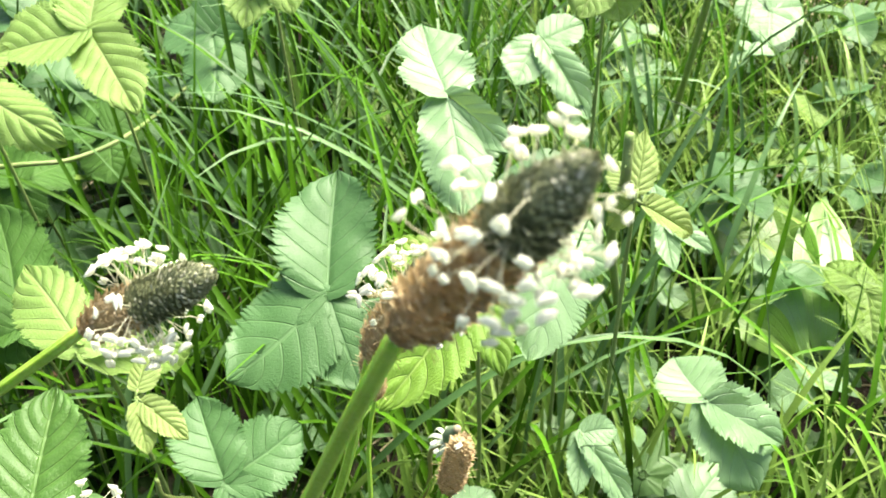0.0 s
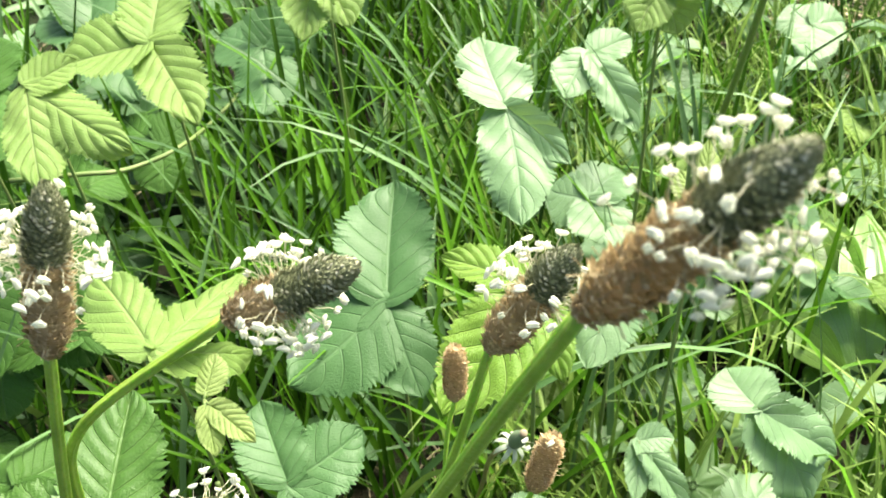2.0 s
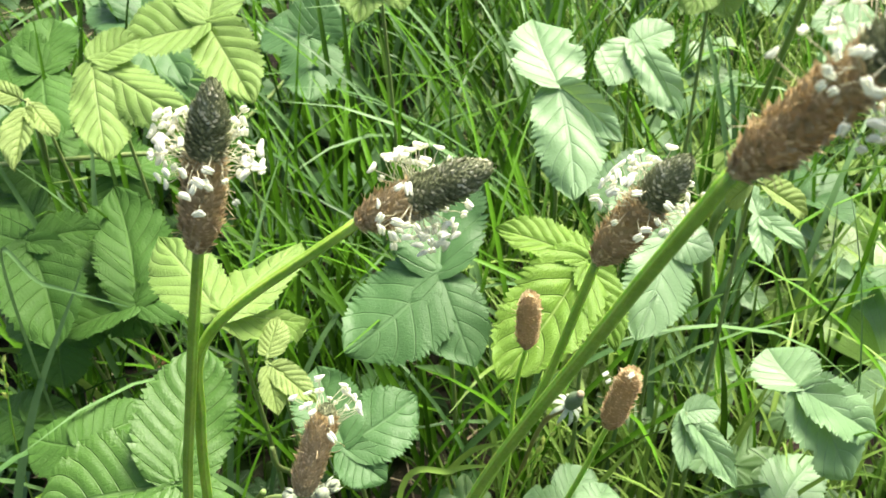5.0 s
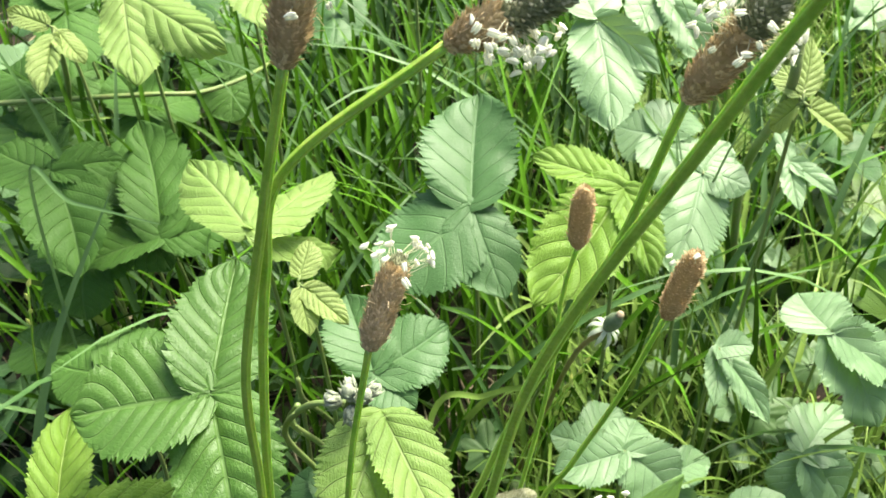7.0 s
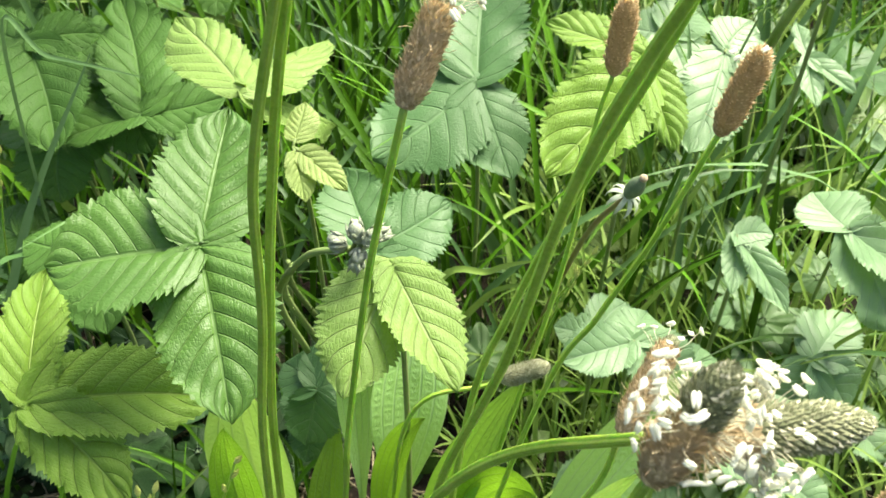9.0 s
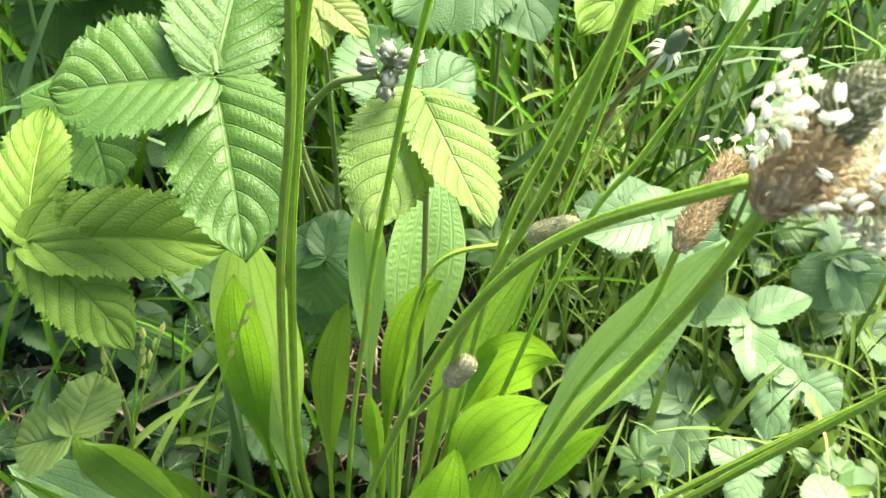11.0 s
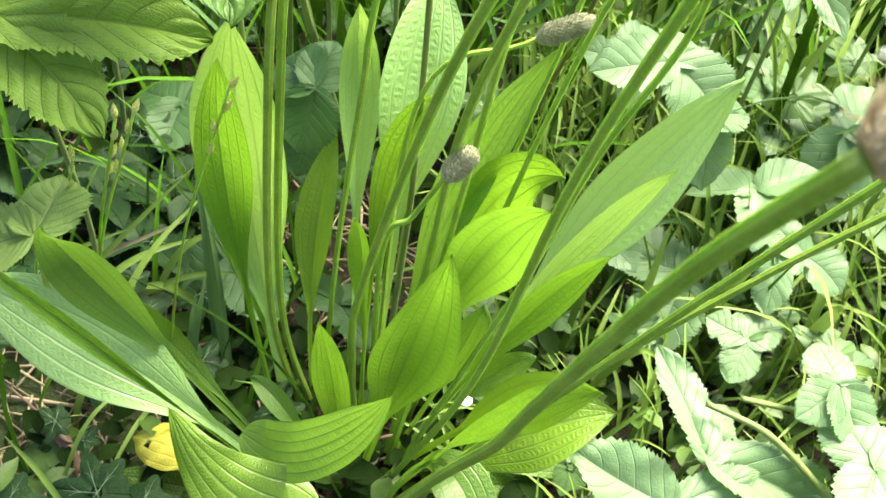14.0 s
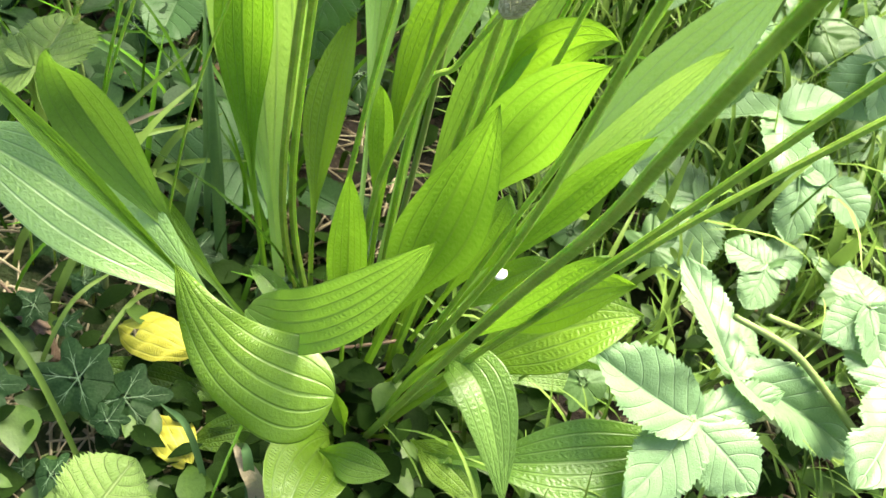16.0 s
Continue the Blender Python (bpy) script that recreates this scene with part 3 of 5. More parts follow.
def over_far_plant(x, y):
    """The broad leaves of the further plantain press the grass down here."""
    return ((x - 0.25) / 0.085) ** 2 + ((y - 0.53) / 0.11) ** 2 < 1.0


def meadow(r):
    x, y = r.uniform(-1.0, 1.0), r.uniform(0.26, 1.9)
    if over_far_plant(x, y):
        return None, None
    if bare(x, y) and r.random() < 0.8:
        return None, None
    if y < 0.55 and x < -0.12 and r.random() < 0.6:
        return None, None
    return x, y


def verge(r):
    x, y = r.uniform(-0.02, 0.75), r.uniform(0.24, 1.1)
    if over_far_plant(x, y) and r.random() < 0.85:
        return None, None
    return x, y


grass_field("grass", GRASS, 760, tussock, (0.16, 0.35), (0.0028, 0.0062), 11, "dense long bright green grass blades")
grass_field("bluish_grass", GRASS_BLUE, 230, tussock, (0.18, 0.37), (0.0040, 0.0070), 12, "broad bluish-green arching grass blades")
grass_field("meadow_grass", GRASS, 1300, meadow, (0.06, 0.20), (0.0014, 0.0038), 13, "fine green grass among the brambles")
grass_field("verge_grass", GRASS_SUNLIT, 3400, verge, (0.06, 0.20), (0.0013, 0.0044), 14, "thin grass in the clearing, sunlight put into its light green")


def clearing(r):
    x, y = r.uniform(0.03, 0.42), r.uniform(0.24, 0.75)
    return (None, None) if over_far_plant(x, y) else (x, y)


grass_field("clearing_grass", GRASS_SUNLIT, 240, clearing, (0.10, 0.22), (0.0030, 0.0062), 17, "long arching grass blades in the clearing, sunlight put into their light green")


def shade(r):
    return r.uniform(-0.55, -0.10), r.uniform(0.16, 0.55)


def foot(r):
    return r.uniform(-0.05, 0.32), r.uniform(0.06, 0.42)


grass_field("short_grass", GRASS_SUNLIT, 950, foot, (0.03, 0.12), (0.0011, 0.0032), 16, "short fine grass beside the plantain rosette")
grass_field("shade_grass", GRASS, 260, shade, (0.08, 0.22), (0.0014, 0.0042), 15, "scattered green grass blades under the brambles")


def litter(name, count, seed, zone=(-0.75, 0.85, 0.02, 1.3), thick=(0.0003, 0.0011)):
    """Dry stems and scraps lying on the soil."""
    r = random.Random(seed)
    v, f = [], []
    for _ in range(count):
        x, y = r.uniform(zone[0], zone[1]), r.uniform(zone[2], zone[3])
        z = ground_height(x, y) + r.uniform(0.001, 0.006)
        a, l = r.uniform(0, 6.28), r.uniform(0.01, 0.07)
        d = Vector((math.cos(a), math.sin(a), r.uniform(-.05, .1)))
        p = Vector((x, y, z))
        tube(v, f, [p, p + d * l * 0.5 + Vector((0, 0, r.uniform(0, 0.004))), p + d * l], r.uniform(*thick), 4)
    tagged(new(name, mesh_of(name, v, f, STRAW)), "dry straw stems and plant scraps on soil", "litter", kind="stuff")


litter("straw_litter", 1500, 21)
litter("dry_stems", 700, 23, (-0.33, -0.02, 0.02, 0.34), (0.0003, 0.0008))
litter("bark_litter", 900, 22, (0.38, 0.85, 0.95, 1.5), (0.0008, 0.004))



def ground_cover(name, count, mat, zone, seed, label, size=(0.008, 0.022)):
    """Small low leaves close to the soil."""
    r = random.Random(seed)
    v, f = [], []
    for _ in range(count):
        x, y = r.uniform(zone[0], zone[1]), r.uniform(zone[2], zone[3])
        p = Vector((x, y, ground_height(x, y) + r.uniform(0.004, 0.035)))
        a, l = r.uniform(0, 6.283), r.uniform(*size)
        w = l * r.uniform(0.18, 0.4)
        d = Vector((math.cos(a), math.sin(a), r.uniform(-0.5, 0.35))).normalized()
        s = d.cross(Vector((r.uniform(-.4, .4), r.uniform(-.5, .2), 1))).normalized()
        up = s.cross(d)
        o = len(v)
        for t, k in ((0.0, 0.12), (0.25, 0.8), (0.5, 1.0), (0.75, 0.72), (1.0, 0.05)):
            c = p + d * l * t - up * l * 0.25 * t * t
            v.extend((c - s * w * k + up * w * 0.3 * k, c, c + s * w * k + up * w * 0.3 * k))
        f.extend(grid_faces(5, 3, False, o))
    tagged(new(name, mesh_of(name, v, f, mat)), label, "ground cover", kind="stuff")


# Low leaves in shade-darkened greens, so the gaps and the crown read dark.
ground_cover("ground_cover", 5200, COVER_SHADED, (-0.8, 0.9, 0.0, 1.7), 51, "small leaves close to the soil, darkened in colour for shade")
ground_cover("shade_toned_cover", 480, COVER_SHADED, (-0.36, 0.12, 0.0, 0.30), 53, "small leaves round the plantain, darkened in colour for shade", (0.005, 0.013))
ground_cover("crown_cover", 650, COVER_SHADED, (-0.17, 0.0, 0.05, 0.22), 55, "small leaves filling the crown of the plantain, darkened in colour for shade", (0.008, 0.02))
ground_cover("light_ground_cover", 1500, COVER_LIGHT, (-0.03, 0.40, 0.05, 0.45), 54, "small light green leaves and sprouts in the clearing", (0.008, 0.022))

ground_cover("crown_sprouts", 150, COVER_LIGHT, (-0.25, 0.0, 0.03, 0.15), 56, "small light green sprouts under the rosette leaves", (0.009, 0.022))

# ---- the plantain ----
PLANT = thing("ribwort_plantain", (-0.081, 0.127, 0.0), "flowering ribwort plantain with long stalks and a leaf rosette", "plantain")


# ---- ivy ----


def ivy_mesh(seed, mat):
    """A five-lobed leaf with pale raised veins, one wide, stalk end at the origin, along y."""
    r = random.Random(seed)
    lobes = ((0.0, 0.66, 0.62), (1.0, 0.55, 0.60), (-1.0, 0.55, 0.60), (2.05, 0.47, 0.62), (-2.05, 0.47, 0.62))
    rings, sides = 7, 72
    v, uvs = [(0, 0.28, 0.0)], [(0.5, 0.5)]
    f, slots = [], []

    def reach(a):
        k = 0.34
        for c, l, w in lobes:
            d = abs((a - c + math.pi) % (2 * math.pi) - math.pi)
            k = max(k, l * math.exp(-(d / w) ** 1.7) * 0.98, 0)
        return k

    def lift(a, q):
        z = -0.07 * q * q + 0.03 * math.sin(3 * a + seed) * q
        for c, l, w in lobes:
            d = abs((a - c + math.pi) % (2 * math.pi) - math.pi)
            z -= 0.035 * math.exp(-(d / 0.12) ** 2) * q
        return z

    for i in range(1, rings):
        q = i / (rings - 1)
        for k in range(sides):
            a = -math.pi + 2 * math.pi * k / sides
            rr = reach(a) * q
            v.append((rr * math.sin(a), 0.28 + rr * math.cos(a), lift(a, q)))
            uvs.append((0.5 + 0.5 * q, 0.5 + 0.4 * math.sin(a)))
    for k in range(sides):
        f.append((0, 1 + k, 1 + (k + 1) % sides))
    f.extend(grid_faces(rings - 1, sides, True, 1))
    slots = [0] * len(f)
    for c, l, w in lobes:
        for fork in (-0.28, 0.0, 0.28):
            o = len(v)
            for i in range(6):
                t = i / 5
                q = 0.9 * t if fork == 0 else 0.30 + 0.45 * t
                a = c if fork == 0 else c + fork * t
                wv = 0.006 * (1.05 - t) * (1.0 if fork == 0 else 0.6)
                rr = reach(c) * q if fork == 0 else min(reach(c), reach(a) * 1.05) * q
                for s in (-1, 1):
                    v.append((rr * math.sin(a) + s * wv * math.cos(a), 0.28 + rr * math.cos(a) - s * wv * math.sin(a), lift(a, q) + 0.007))
                    uvs.append((0.5, 0.5))
            g = grid_faces(6, 2, False, o)
            f.extend(g)
            slots += [1] * len(g)
    return mesh_of("blade", v, f, [mat, IVY_VEIN if mat == IVY else HERB], uvs, slots)


IVY_BLADES = [ivy_mesh(s, IVY) for s in range(3)]
HERB_BLADES = [ivy_mesh(s, HERB) for s in range(3)]


def ivy_leaf(place, size, light=False):
    p = Vector(place)
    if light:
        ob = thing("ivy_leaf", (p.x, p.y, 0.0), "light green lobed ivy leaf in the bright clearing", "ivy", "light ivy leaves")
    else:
        ob = thing("ivy_leaf", (p.x, p.y, 0.0), "dark green ivy leaf with pale veins, darkened further for shade", "ivy", "ivy leaves")
    a = rng.uniform(-150, 150)
    m = Matrix.Translation(p) @ pose(0, 0, 0, rng.uniform(8, 30), rng.uniform(-18, 18), 0) @ pose(0, 0, 0, 0, 0, a) @ Matrix.Translation((0, -0.28 * size, 0)) @ Matrix.Scale(size, 4)
    part("blade", rng.choice(HERB_BLADES if light else IVY_BLADES), ob, m)
    v, f = [], []
    top = m @ Vector((0, 0.26, -0.004))
    root = Vector((p.x + rng.uniform(-.02, .02), p.y + 0.015, -0.006))
    tube(v, f, smooth_line([root, root.lerp(top, 0.6) + Vector((0, 0.004, 0)), top], 5), 0.0004, 5)
    part("leaf_stalk", mesh_of("leaf_stalk", v, f, CANE), ob)


def grass_blade(foot, middle, tip, width, mat):
    """One prominent blade, folded along its middle, with its foot carried down to the soil."""
    a, b, c = Vector(foot), Vector(middle), Vector(tip)
    root = Vector((a.x - (b.x - a.x) * 0.25, a.y - (b.y - a.y) * 0.25, -0.008))
    ob = thing("grass_blade", root, "dry straw-coloured grass blade lying on the undergrowth" if mat == STRAW else "single long grass blade arching over the undergrowth", "grass", "grass blades")
    line = smooth_line([root, a, b, c] if a.z > 0.012 else [a - Vector((0, 0, 0.01)), b, c], 9)
    v, n = [], len(line)
    for i, p in enumerate(line):
        t = i / (n - 1)
        d = (line[min(i + 1, n - 1)] - line[max(i - 1, 0)]).normalized()
        x = d.cross(VIEW).normalized()
        z = x.cross(d)
        w = width * 0.5 * (0.7 + 0.3 * min(1, t * 3)) * (1 - max(0, (t - 0.45) / 0.55) ** 2.0) + 0.0002
        v.extend((p - x * w + z * w * 0.35, p, p + x * w + z * w * 0.35))
    part("blade", mesh_of("blade", v, grid_faces(n, 3), mat), ob)


def cane(points, radius):
    line = smooth_line(points, 8)
    low = min(points, key=lambda p: p[2])
    ob = thing("bramble_cane", low, "thin green bramble cane with small prickles", "bramble", "bramble canes")
    v, f = [], []
    tube(v, f, line, lambda t: radius * (1.1 - 0.3 * t), 8)
    r = random.Random(int(abs(points[0][0]) * 1e4))
    for k in range(2, len(line) - 1, 2):
        a = r.uniform(0, 6.28)
        d = Vector((math.cos(a), math.sin(a) * 0.7, 0.4 * math.sin(2 * a))).normalized()
        tube(v, f, [line[k] + d * radius * 0.7, line[k] + d * (radius + 0.0016) - Vector((0, 0, 0.0005))], lambda t: 0.0005 - 0.00045 * t, 4)
    part("stem", mesh_of("stem", v, f, CANE), ob)


def sedge_spike(place):
    """A thin stalk with a few small pointed yellow-green spikelets."""
    p = Vector(place)
    r = random.Random(int(abs(p.x) * 1e5))
    root = Vector((p.x + r.uniform(-.05, -.02), p.y + r.uniform(0.0, .03), -0.006))
    ob = thing("sedge", root, "slender sedge with small yellow-green seed spikes", "sedge", "sedges")
    v, f = [], []
    line = smooth_line([root, root.lerp(p, 0.55) + Vector((-0.004, 0, 0.012)), p], 8)
    tube(v, f, line, 0.0006, 5)
    part("stem", mesh_of("stem", v, f, STALK), ob)
    for k in range(4):
        c = line[-1 - k] if k < 3 else line[-4]
        axis = (line[-1] - line[-3]).normalized() + Vector((r.uniform(-.5, .5), r.uniform(-.5, .5), 0.2))
        axis.normalize()
        v, f = [], []
        side = axis.orthogonal().normalized()
        rows, sides = 17, 10
        for i in range(rows):
            t = i / (rows - 1)
            for j in range(sides):
                a = 2 * math.pi * j / sides
                out = side * math.cos(a) + axis.cross(side) * math.sin(a)
                flare = ((i + 2 * (j % 2)) % 4) / 4.0
                v.append(c + axis * (0.0072 * t - 0.0006 * flare) + out * 0.0010 * (math.sin(math.pi * t ** 0.75) * (1.25 - 0.65 * flare) + 0.02))
        f.extend(grid_faces(rows, sides, True))
        f.append(tuple(range(sides - 1, -1, -1)))
        f.append(tuple(range((rows - 1) * sides, rows * sides)))
        part("spikelet", mesh_of("spikelet", v, f, SEDGE, smooth=False), ob)


# flower stalks: root, bends, foot of the spike, then its tip, stalk radius, stamens, state
stalk(PLANT, [(-0.0769, 0.1872, 0.0000), (-0.0687, 0.1591, 0.1563), (-0.0655, 0.1433, 0.2457), (-0.0508, 0.1265, 0.3301), (-0.0400, 0.1088, 0.4188), (-0.0171, 0.0892, 0.4988), (-0.0048, 0.0776, 0.5399)], (0.0118, 0.0654, 0.5727), 0.0013, 68, "bloom", 0.87, 0.64, 0.12)
stalk(PLANT, [(-0.1143, 0.1858, 0.0000), (-0.1271, 0.1682, 0.1037), (-0.1237, 0.1452, 0.2509), (-0.1161, 0.1325, 0.3358), (-0.1124, 0.1246, 0.3927), (-0.1009, 0.1181, 0.4505), (-0.0915, 0.1141, 0.4927)], (-0.0842, 0.1178, 0.5274), 0.0012, 84, "bloom", 0.95, 0.60)
stalk(PLANT, [(-0.1092, 0.1871, 0.0000), (-0.1239, 0.1733, 0.0982), (-0.1214, 0.1510, 0.2454), (-0.1152, 0.1376, 0.3305), (-0.1093, 0.1301, 0.3886), (-0.1026, 0.1227, 0.4332), (-0.0949, 0.1207, 0.4640), (-0.0616, 0.1222, 0.4938)], (-0.0367, 0.1185, 0.5104), 0.0012, 80, "bloom", 0.95, 0.46)
stalk(PLANT, [(-0.0730, 0.1882, 0.0000), (-0.0627, 0.1719, 0.1499), (-0.0569, 0.1589, 0.2723), (-0.0489, 0.1531, 0.3207), (-0.0391, 0.1467, 0.3652), (-0.0227, 0.1366, 0.4289), (-0.0136, 0.1295, 0.4789)], (0.0006, 0.1262, 0.5074), 0.0011, 62, "bloom", 1.0, 0.62)
stalk(PLANT, [(-0.0687, 0.1960, 0.0000), (-0.0302, 0.2066, 0.2657), (-0.0248, 0.2112, 0.3437), (-0.0216, 0.2123, 0.3674)], (-0.0216, 0.2093, 0.3944), 0.0008, 0, "spent")
stalk(PLANT, [(-0.0647, 0.1870, 0.0000), (-0.0336, 0.1795, 0.2401), (-0.0183, 0.1750, 0.3004), (-0.0080, 0.1717, 0.3375), (0.0014, 0.1687, 0.3795)], (0.0052, 0.1643, 0.4082), 0.0009, 3, "spent")
stalk(PLANT, [(-0.1057, 0.1897, 0.0000), (-0.1041, 0.1729, 0.0887), (-0.1007, 0.1557, 0.1786), (-0.0961, 0.1418, 0.2517), (-0.0946, 0.1363, 0.2801), (-0.0865, 0.1203, 0.3638), (-0.0779, 0.1091, 0.4233)], (-0.0713, 0.1192, 0.4425), 0.0009, 26, "late", 0.86)
stalk(PLANT, [(-0.0672, 0.1576, 0.0000), (-0.0475, 0.1348, 0.1395), (-0.0382, 0.1242, 0.2032), (-0.0315, 0.1151, 0.2638), (-0.0232, 0.1067, 0.3083), (-0.0220, 0.1038, 0.3338)], (-0.0104, 0.1208, 0.3511), 0.0009, 10, "late", 0.9)
stalk(PLANT, [(-0.0880, 0.1810, 0.0000), (-0.0925, 0.1494, 0.1149), (-0.0892, 0.1287, 0.1798), (-0.0765, 0.0970, 0.2832), (-0.0645, 0.0769, 0.3441), (-0.0513, 0.0666, 0.3744), (-0.0335, 0.0493, 0.4044)], (0.0044, 0.0549, 0.4051), 0.0012, 100, "bloom", 1.15, 0.47)
stalk(PLANT, [(-0.0705, 0.1538, 0.0000), (-0.0541, 0.1150, 0.1270), (-0.0480, 0.0946, 0.1992), (-0.0447, 0.0684, 0.3010), (-0.0367, 0.0448, 0.3821), (-0.0349, 0.0374, 0.4094)], (-0.0259, 0.0437, 0.4294), 0.0011, 80, "bloom")
stalk(PLANT, [(-0.0755, 0.1292, 0.0000), (-0.0603, 0.0551, 0.1909), (-0.0530, 0.0258, 0.2635), (-0.0513, 0.0131, 0.2981), (-0.0474, -0.0107, 0.3629), (-0.0438, -0.0243, 0.3951)], (-0.0324, -0.0187, 0.4014), 0.0012, 40, "bloom")
stalk(PLANT, [(-0.0725, 0.1332, 0.0089), (-0.0158, 0.1104, 0.1679), (0.0128, 0.0991, 0.2490), (0.0392, 0.0881, 0.3202)], (0.0412, 0.0814, 0.3632), 0.0012, 30, "late")
stalk(PLANT, [(-0.0725, 0.1332, 0.0089), (-0.0053, 0.1356, 0.1377), (0.0376, 0.1338, 0.2118), (0.0720, 0.1303, 0.2665)], (0.0797, 0.1280, 0.3091), 0.0012, 30, "late")
stalk(PLANT, [(-0.0811, 0.1795, 0.0000), (-0.0853, 0.1515, 0.1667), (-0.0765, 0.1461, 0.1968), (-0.0687, 0.1412, 0.2214)], (-0.0609, 0.1455, 0.2311), 0.0009, 0, "bud")
stalk(PLANT, [(-0.0818, 0.1926, 0.0000), (-0.0819, 0.2040, 0.1905), (-0.0442, 0.2016, 0.2338)], (-0.0278, 0.1998, 0.2461), 0.0009, 0, "bud")
# rosette leaves: foot, middle, tip, width, turn about its length, fold
rosette_leaf(PLANT, (-0.1262, 0.1783, 0.0089), (-0.1482, 0.1908, 0.1301), (-0.1470, 0.1767, 0.2238), 0.0190, -20, 0.22, stem=0.30)
rosette_leaf(PLANT, (-0.0660, 0.1630, 0.0089), (-0.0225, 0.1905, 0.1147), (0.0147, 0.1902, 0.1957), 0.0130, -26, 0.45, stem=0.36, mat=PLANTAIN_LIT)
rosette_leaf(PLANT, (-0.1209, 0.1793, 0.0089), (-0.1449, 0.2084, 0.1252), (-0.1504, 0.2085, 0.2170), 0.0370, 14, 0.15, stem=0.22, mat=PLANTAIN_LIT)
rosette_leaf(PLANT, (-0.1096, 0.1847, 0.0089), (-0.1191, 0.2226, 0.0682), (-0.1164, 0.2578, 0.1259), 0.0180, 18, 0.38, stem=0.34)
rosette_leaf(PLANT, (-0.0918, 0.1937, 0.0089), (-0.1052, 0.2426, 0.1244), (-0.1096, 0.2458, 0.2044), 0.0174, -25, 0.35, mat=PLANTAIN_LIT)
rosette_leaf(PLANT, (-0.0829, 0.1916, 0.0089), (-0.0830, 0.2219, 0.1511), (-0.0796, 0.2556, 0.2151), 0.0335, -24, 0.22, mat=PLANTAIN_LIT)
rosette_leaf(PLANT, (-0.0791, 0.1648, 0.0089), (-0.0668, 0.1943, 0.1242), (-0.0353, 0.2082, 0.2268), 0.0193, 14, 0.35, stem=0.36)
rosette_leaf(PLANT, (-0.0712, 0.1662, 0.0089), (-0.0535, 0.1993, 0.1307), (-0.0265, 0.1720, 0.2000), 0.0248, -16, 0.30, stem=0.42)
rosette_leaf(PLANT, (-0.0704, 0.1602, 0.0089), (-0.0544, 0.1732, 0.1265), (-0.0330, 0.1460, 0.2090), 0.0262, -12, 0.34, stem=0.38)
rosette_leaf(PLANT, (-0.0633, 0.1677, 0.0089), (-0.0039, 0.2222, 0.1110), (0.0470, 0.2535, 0.1922), 0.0326, -20, 0.25, stem=0.32, mat=PLANTAIN_LIT)
rosette_leaf(PLANT, (-0.0674, 0.1577, 0.0089), (-0.0327, 0.1743, 0.0982), (-0.0022, 0.1694, 0.1685), 0.0140, -14, 0.50, stem=0.36)
rosette_leaf(PLANT, (-0.0826, 0.1520, 0.0089), (-0.0722, 0.1448, 0.1036), (-0.0620, 0.1340, 0.1950), 0.0285, -14, 0.42, stem=0.30)
rosette_leaf(PLANT, (-0.0903, 0.1506, 0.0089), (-0.0958, 0.1389, 0.0946), (-0.1012, 0.1170, 0.1714), 0.0135, 8, 0.35, stem=0.18)
rosette_leaf(PLANT, (-0.0853, 0.1699, 0.0089), (-0.0886, 0.2030, 0.1333), (-0.0729, 0.2099, 0.1956), 0.0144, 20, 0.50)
folded_leaf(PLANT, [(-0.1272, 0.1139, 0.0988), (-0.1149, 0.1020, 0.1115), (-0.1028, 0.0937, 0.1275), (-0.0912, 0.0888, 0.1463), (-0.0816, 0.0856, 0.1665), (-0.0740, 0.0832, 0.1872)], 0.0222, 0.12, 4, 0.05, 2.6)
rosette_leaf(PLANT, (-0.0852, 0.1250, 0.0036), (-0.1040, 0.1202, 0.0444), (-0.1268, 0.1143, 0.1001), 0.0052, 0, 0.30)
folded_leaf(PLANT, [(-0.0914, 0.0802, 0.1067), (-0.1066, 0.0781, 0.1084), (-0.1230, 0.0832, 0.1102), (-0.1376, 0.0909, 0.1200), (-0.1486, 0.0999, 0.1333)], 0.0366, 0.12, 5, -0.20)
rosette_leaf(PLANT, (-0.0818, 0.1224, 0.0036), (-0.0866, 0.1059, 0.0533), (-0.0925, 0.0871, 0.0996), 0.0050, 0, 0.30)
rosette_leaf(PLANT, (-0.0963, 0.1291, 0.0089), (-0.1655, 0.1119, 0.1333), (-0.2075, 0.1053, 0.1956), 0.0055, 0, 0.50)
rosette_leaf(PLANT, (-0.0966, 0.1304, 0.0089), (-0.1670, 0.1360, 0.0889), (-0.2433, 0.1531, 0.1156), 0.0353, 0, 0.18, mat=PLANTAIN_LIT)
rosette_leaf(PLANT, (-0.0975, 0.1304, 0.0178), (-0.1754, 0.1456, 0.1156), (-0.1941, 0.1290, 0.1822), 0.0197, 2, 0.35)
rosette_leaf(PLANT, (-0.1032, 0.1347, 0.0178), (-0.1606, 0.1680, 0.0533), (-0.1920, 0.1703, 0.0978), 0.0130, 0, 0.20)
rosette_leaf(PLANT, (-0.0696, 0.1543, 0.0089), (-0.0315, 0.1499, 0.0800), (0.0043, 0.1379, 0.1262), 0.0220, 10, 0.15)
rosette_leaf(PLANT, (-0.0740, 0.1272, 0.0089), (-0.0287, 0.1398, 0.0711), (0.0172, 0.1487, 0.0978), 0.0300, 20, 0.20)
rosette_leaf(PLANT, (-0.0721, 0.1305, 0.0089), (-0.0493, 0.1232, 0.0800), (-0.0224, 0.0819, 0.0533), 0.0208, 10, 0.30)
rosette_leaf(PLANT, (-0.0706, 0.1250, 0.0044), (-0.0130, 0.1077, 0.0444), (0.0577, 0.1312, 0.0444), 0.0298, 10, 0.20)
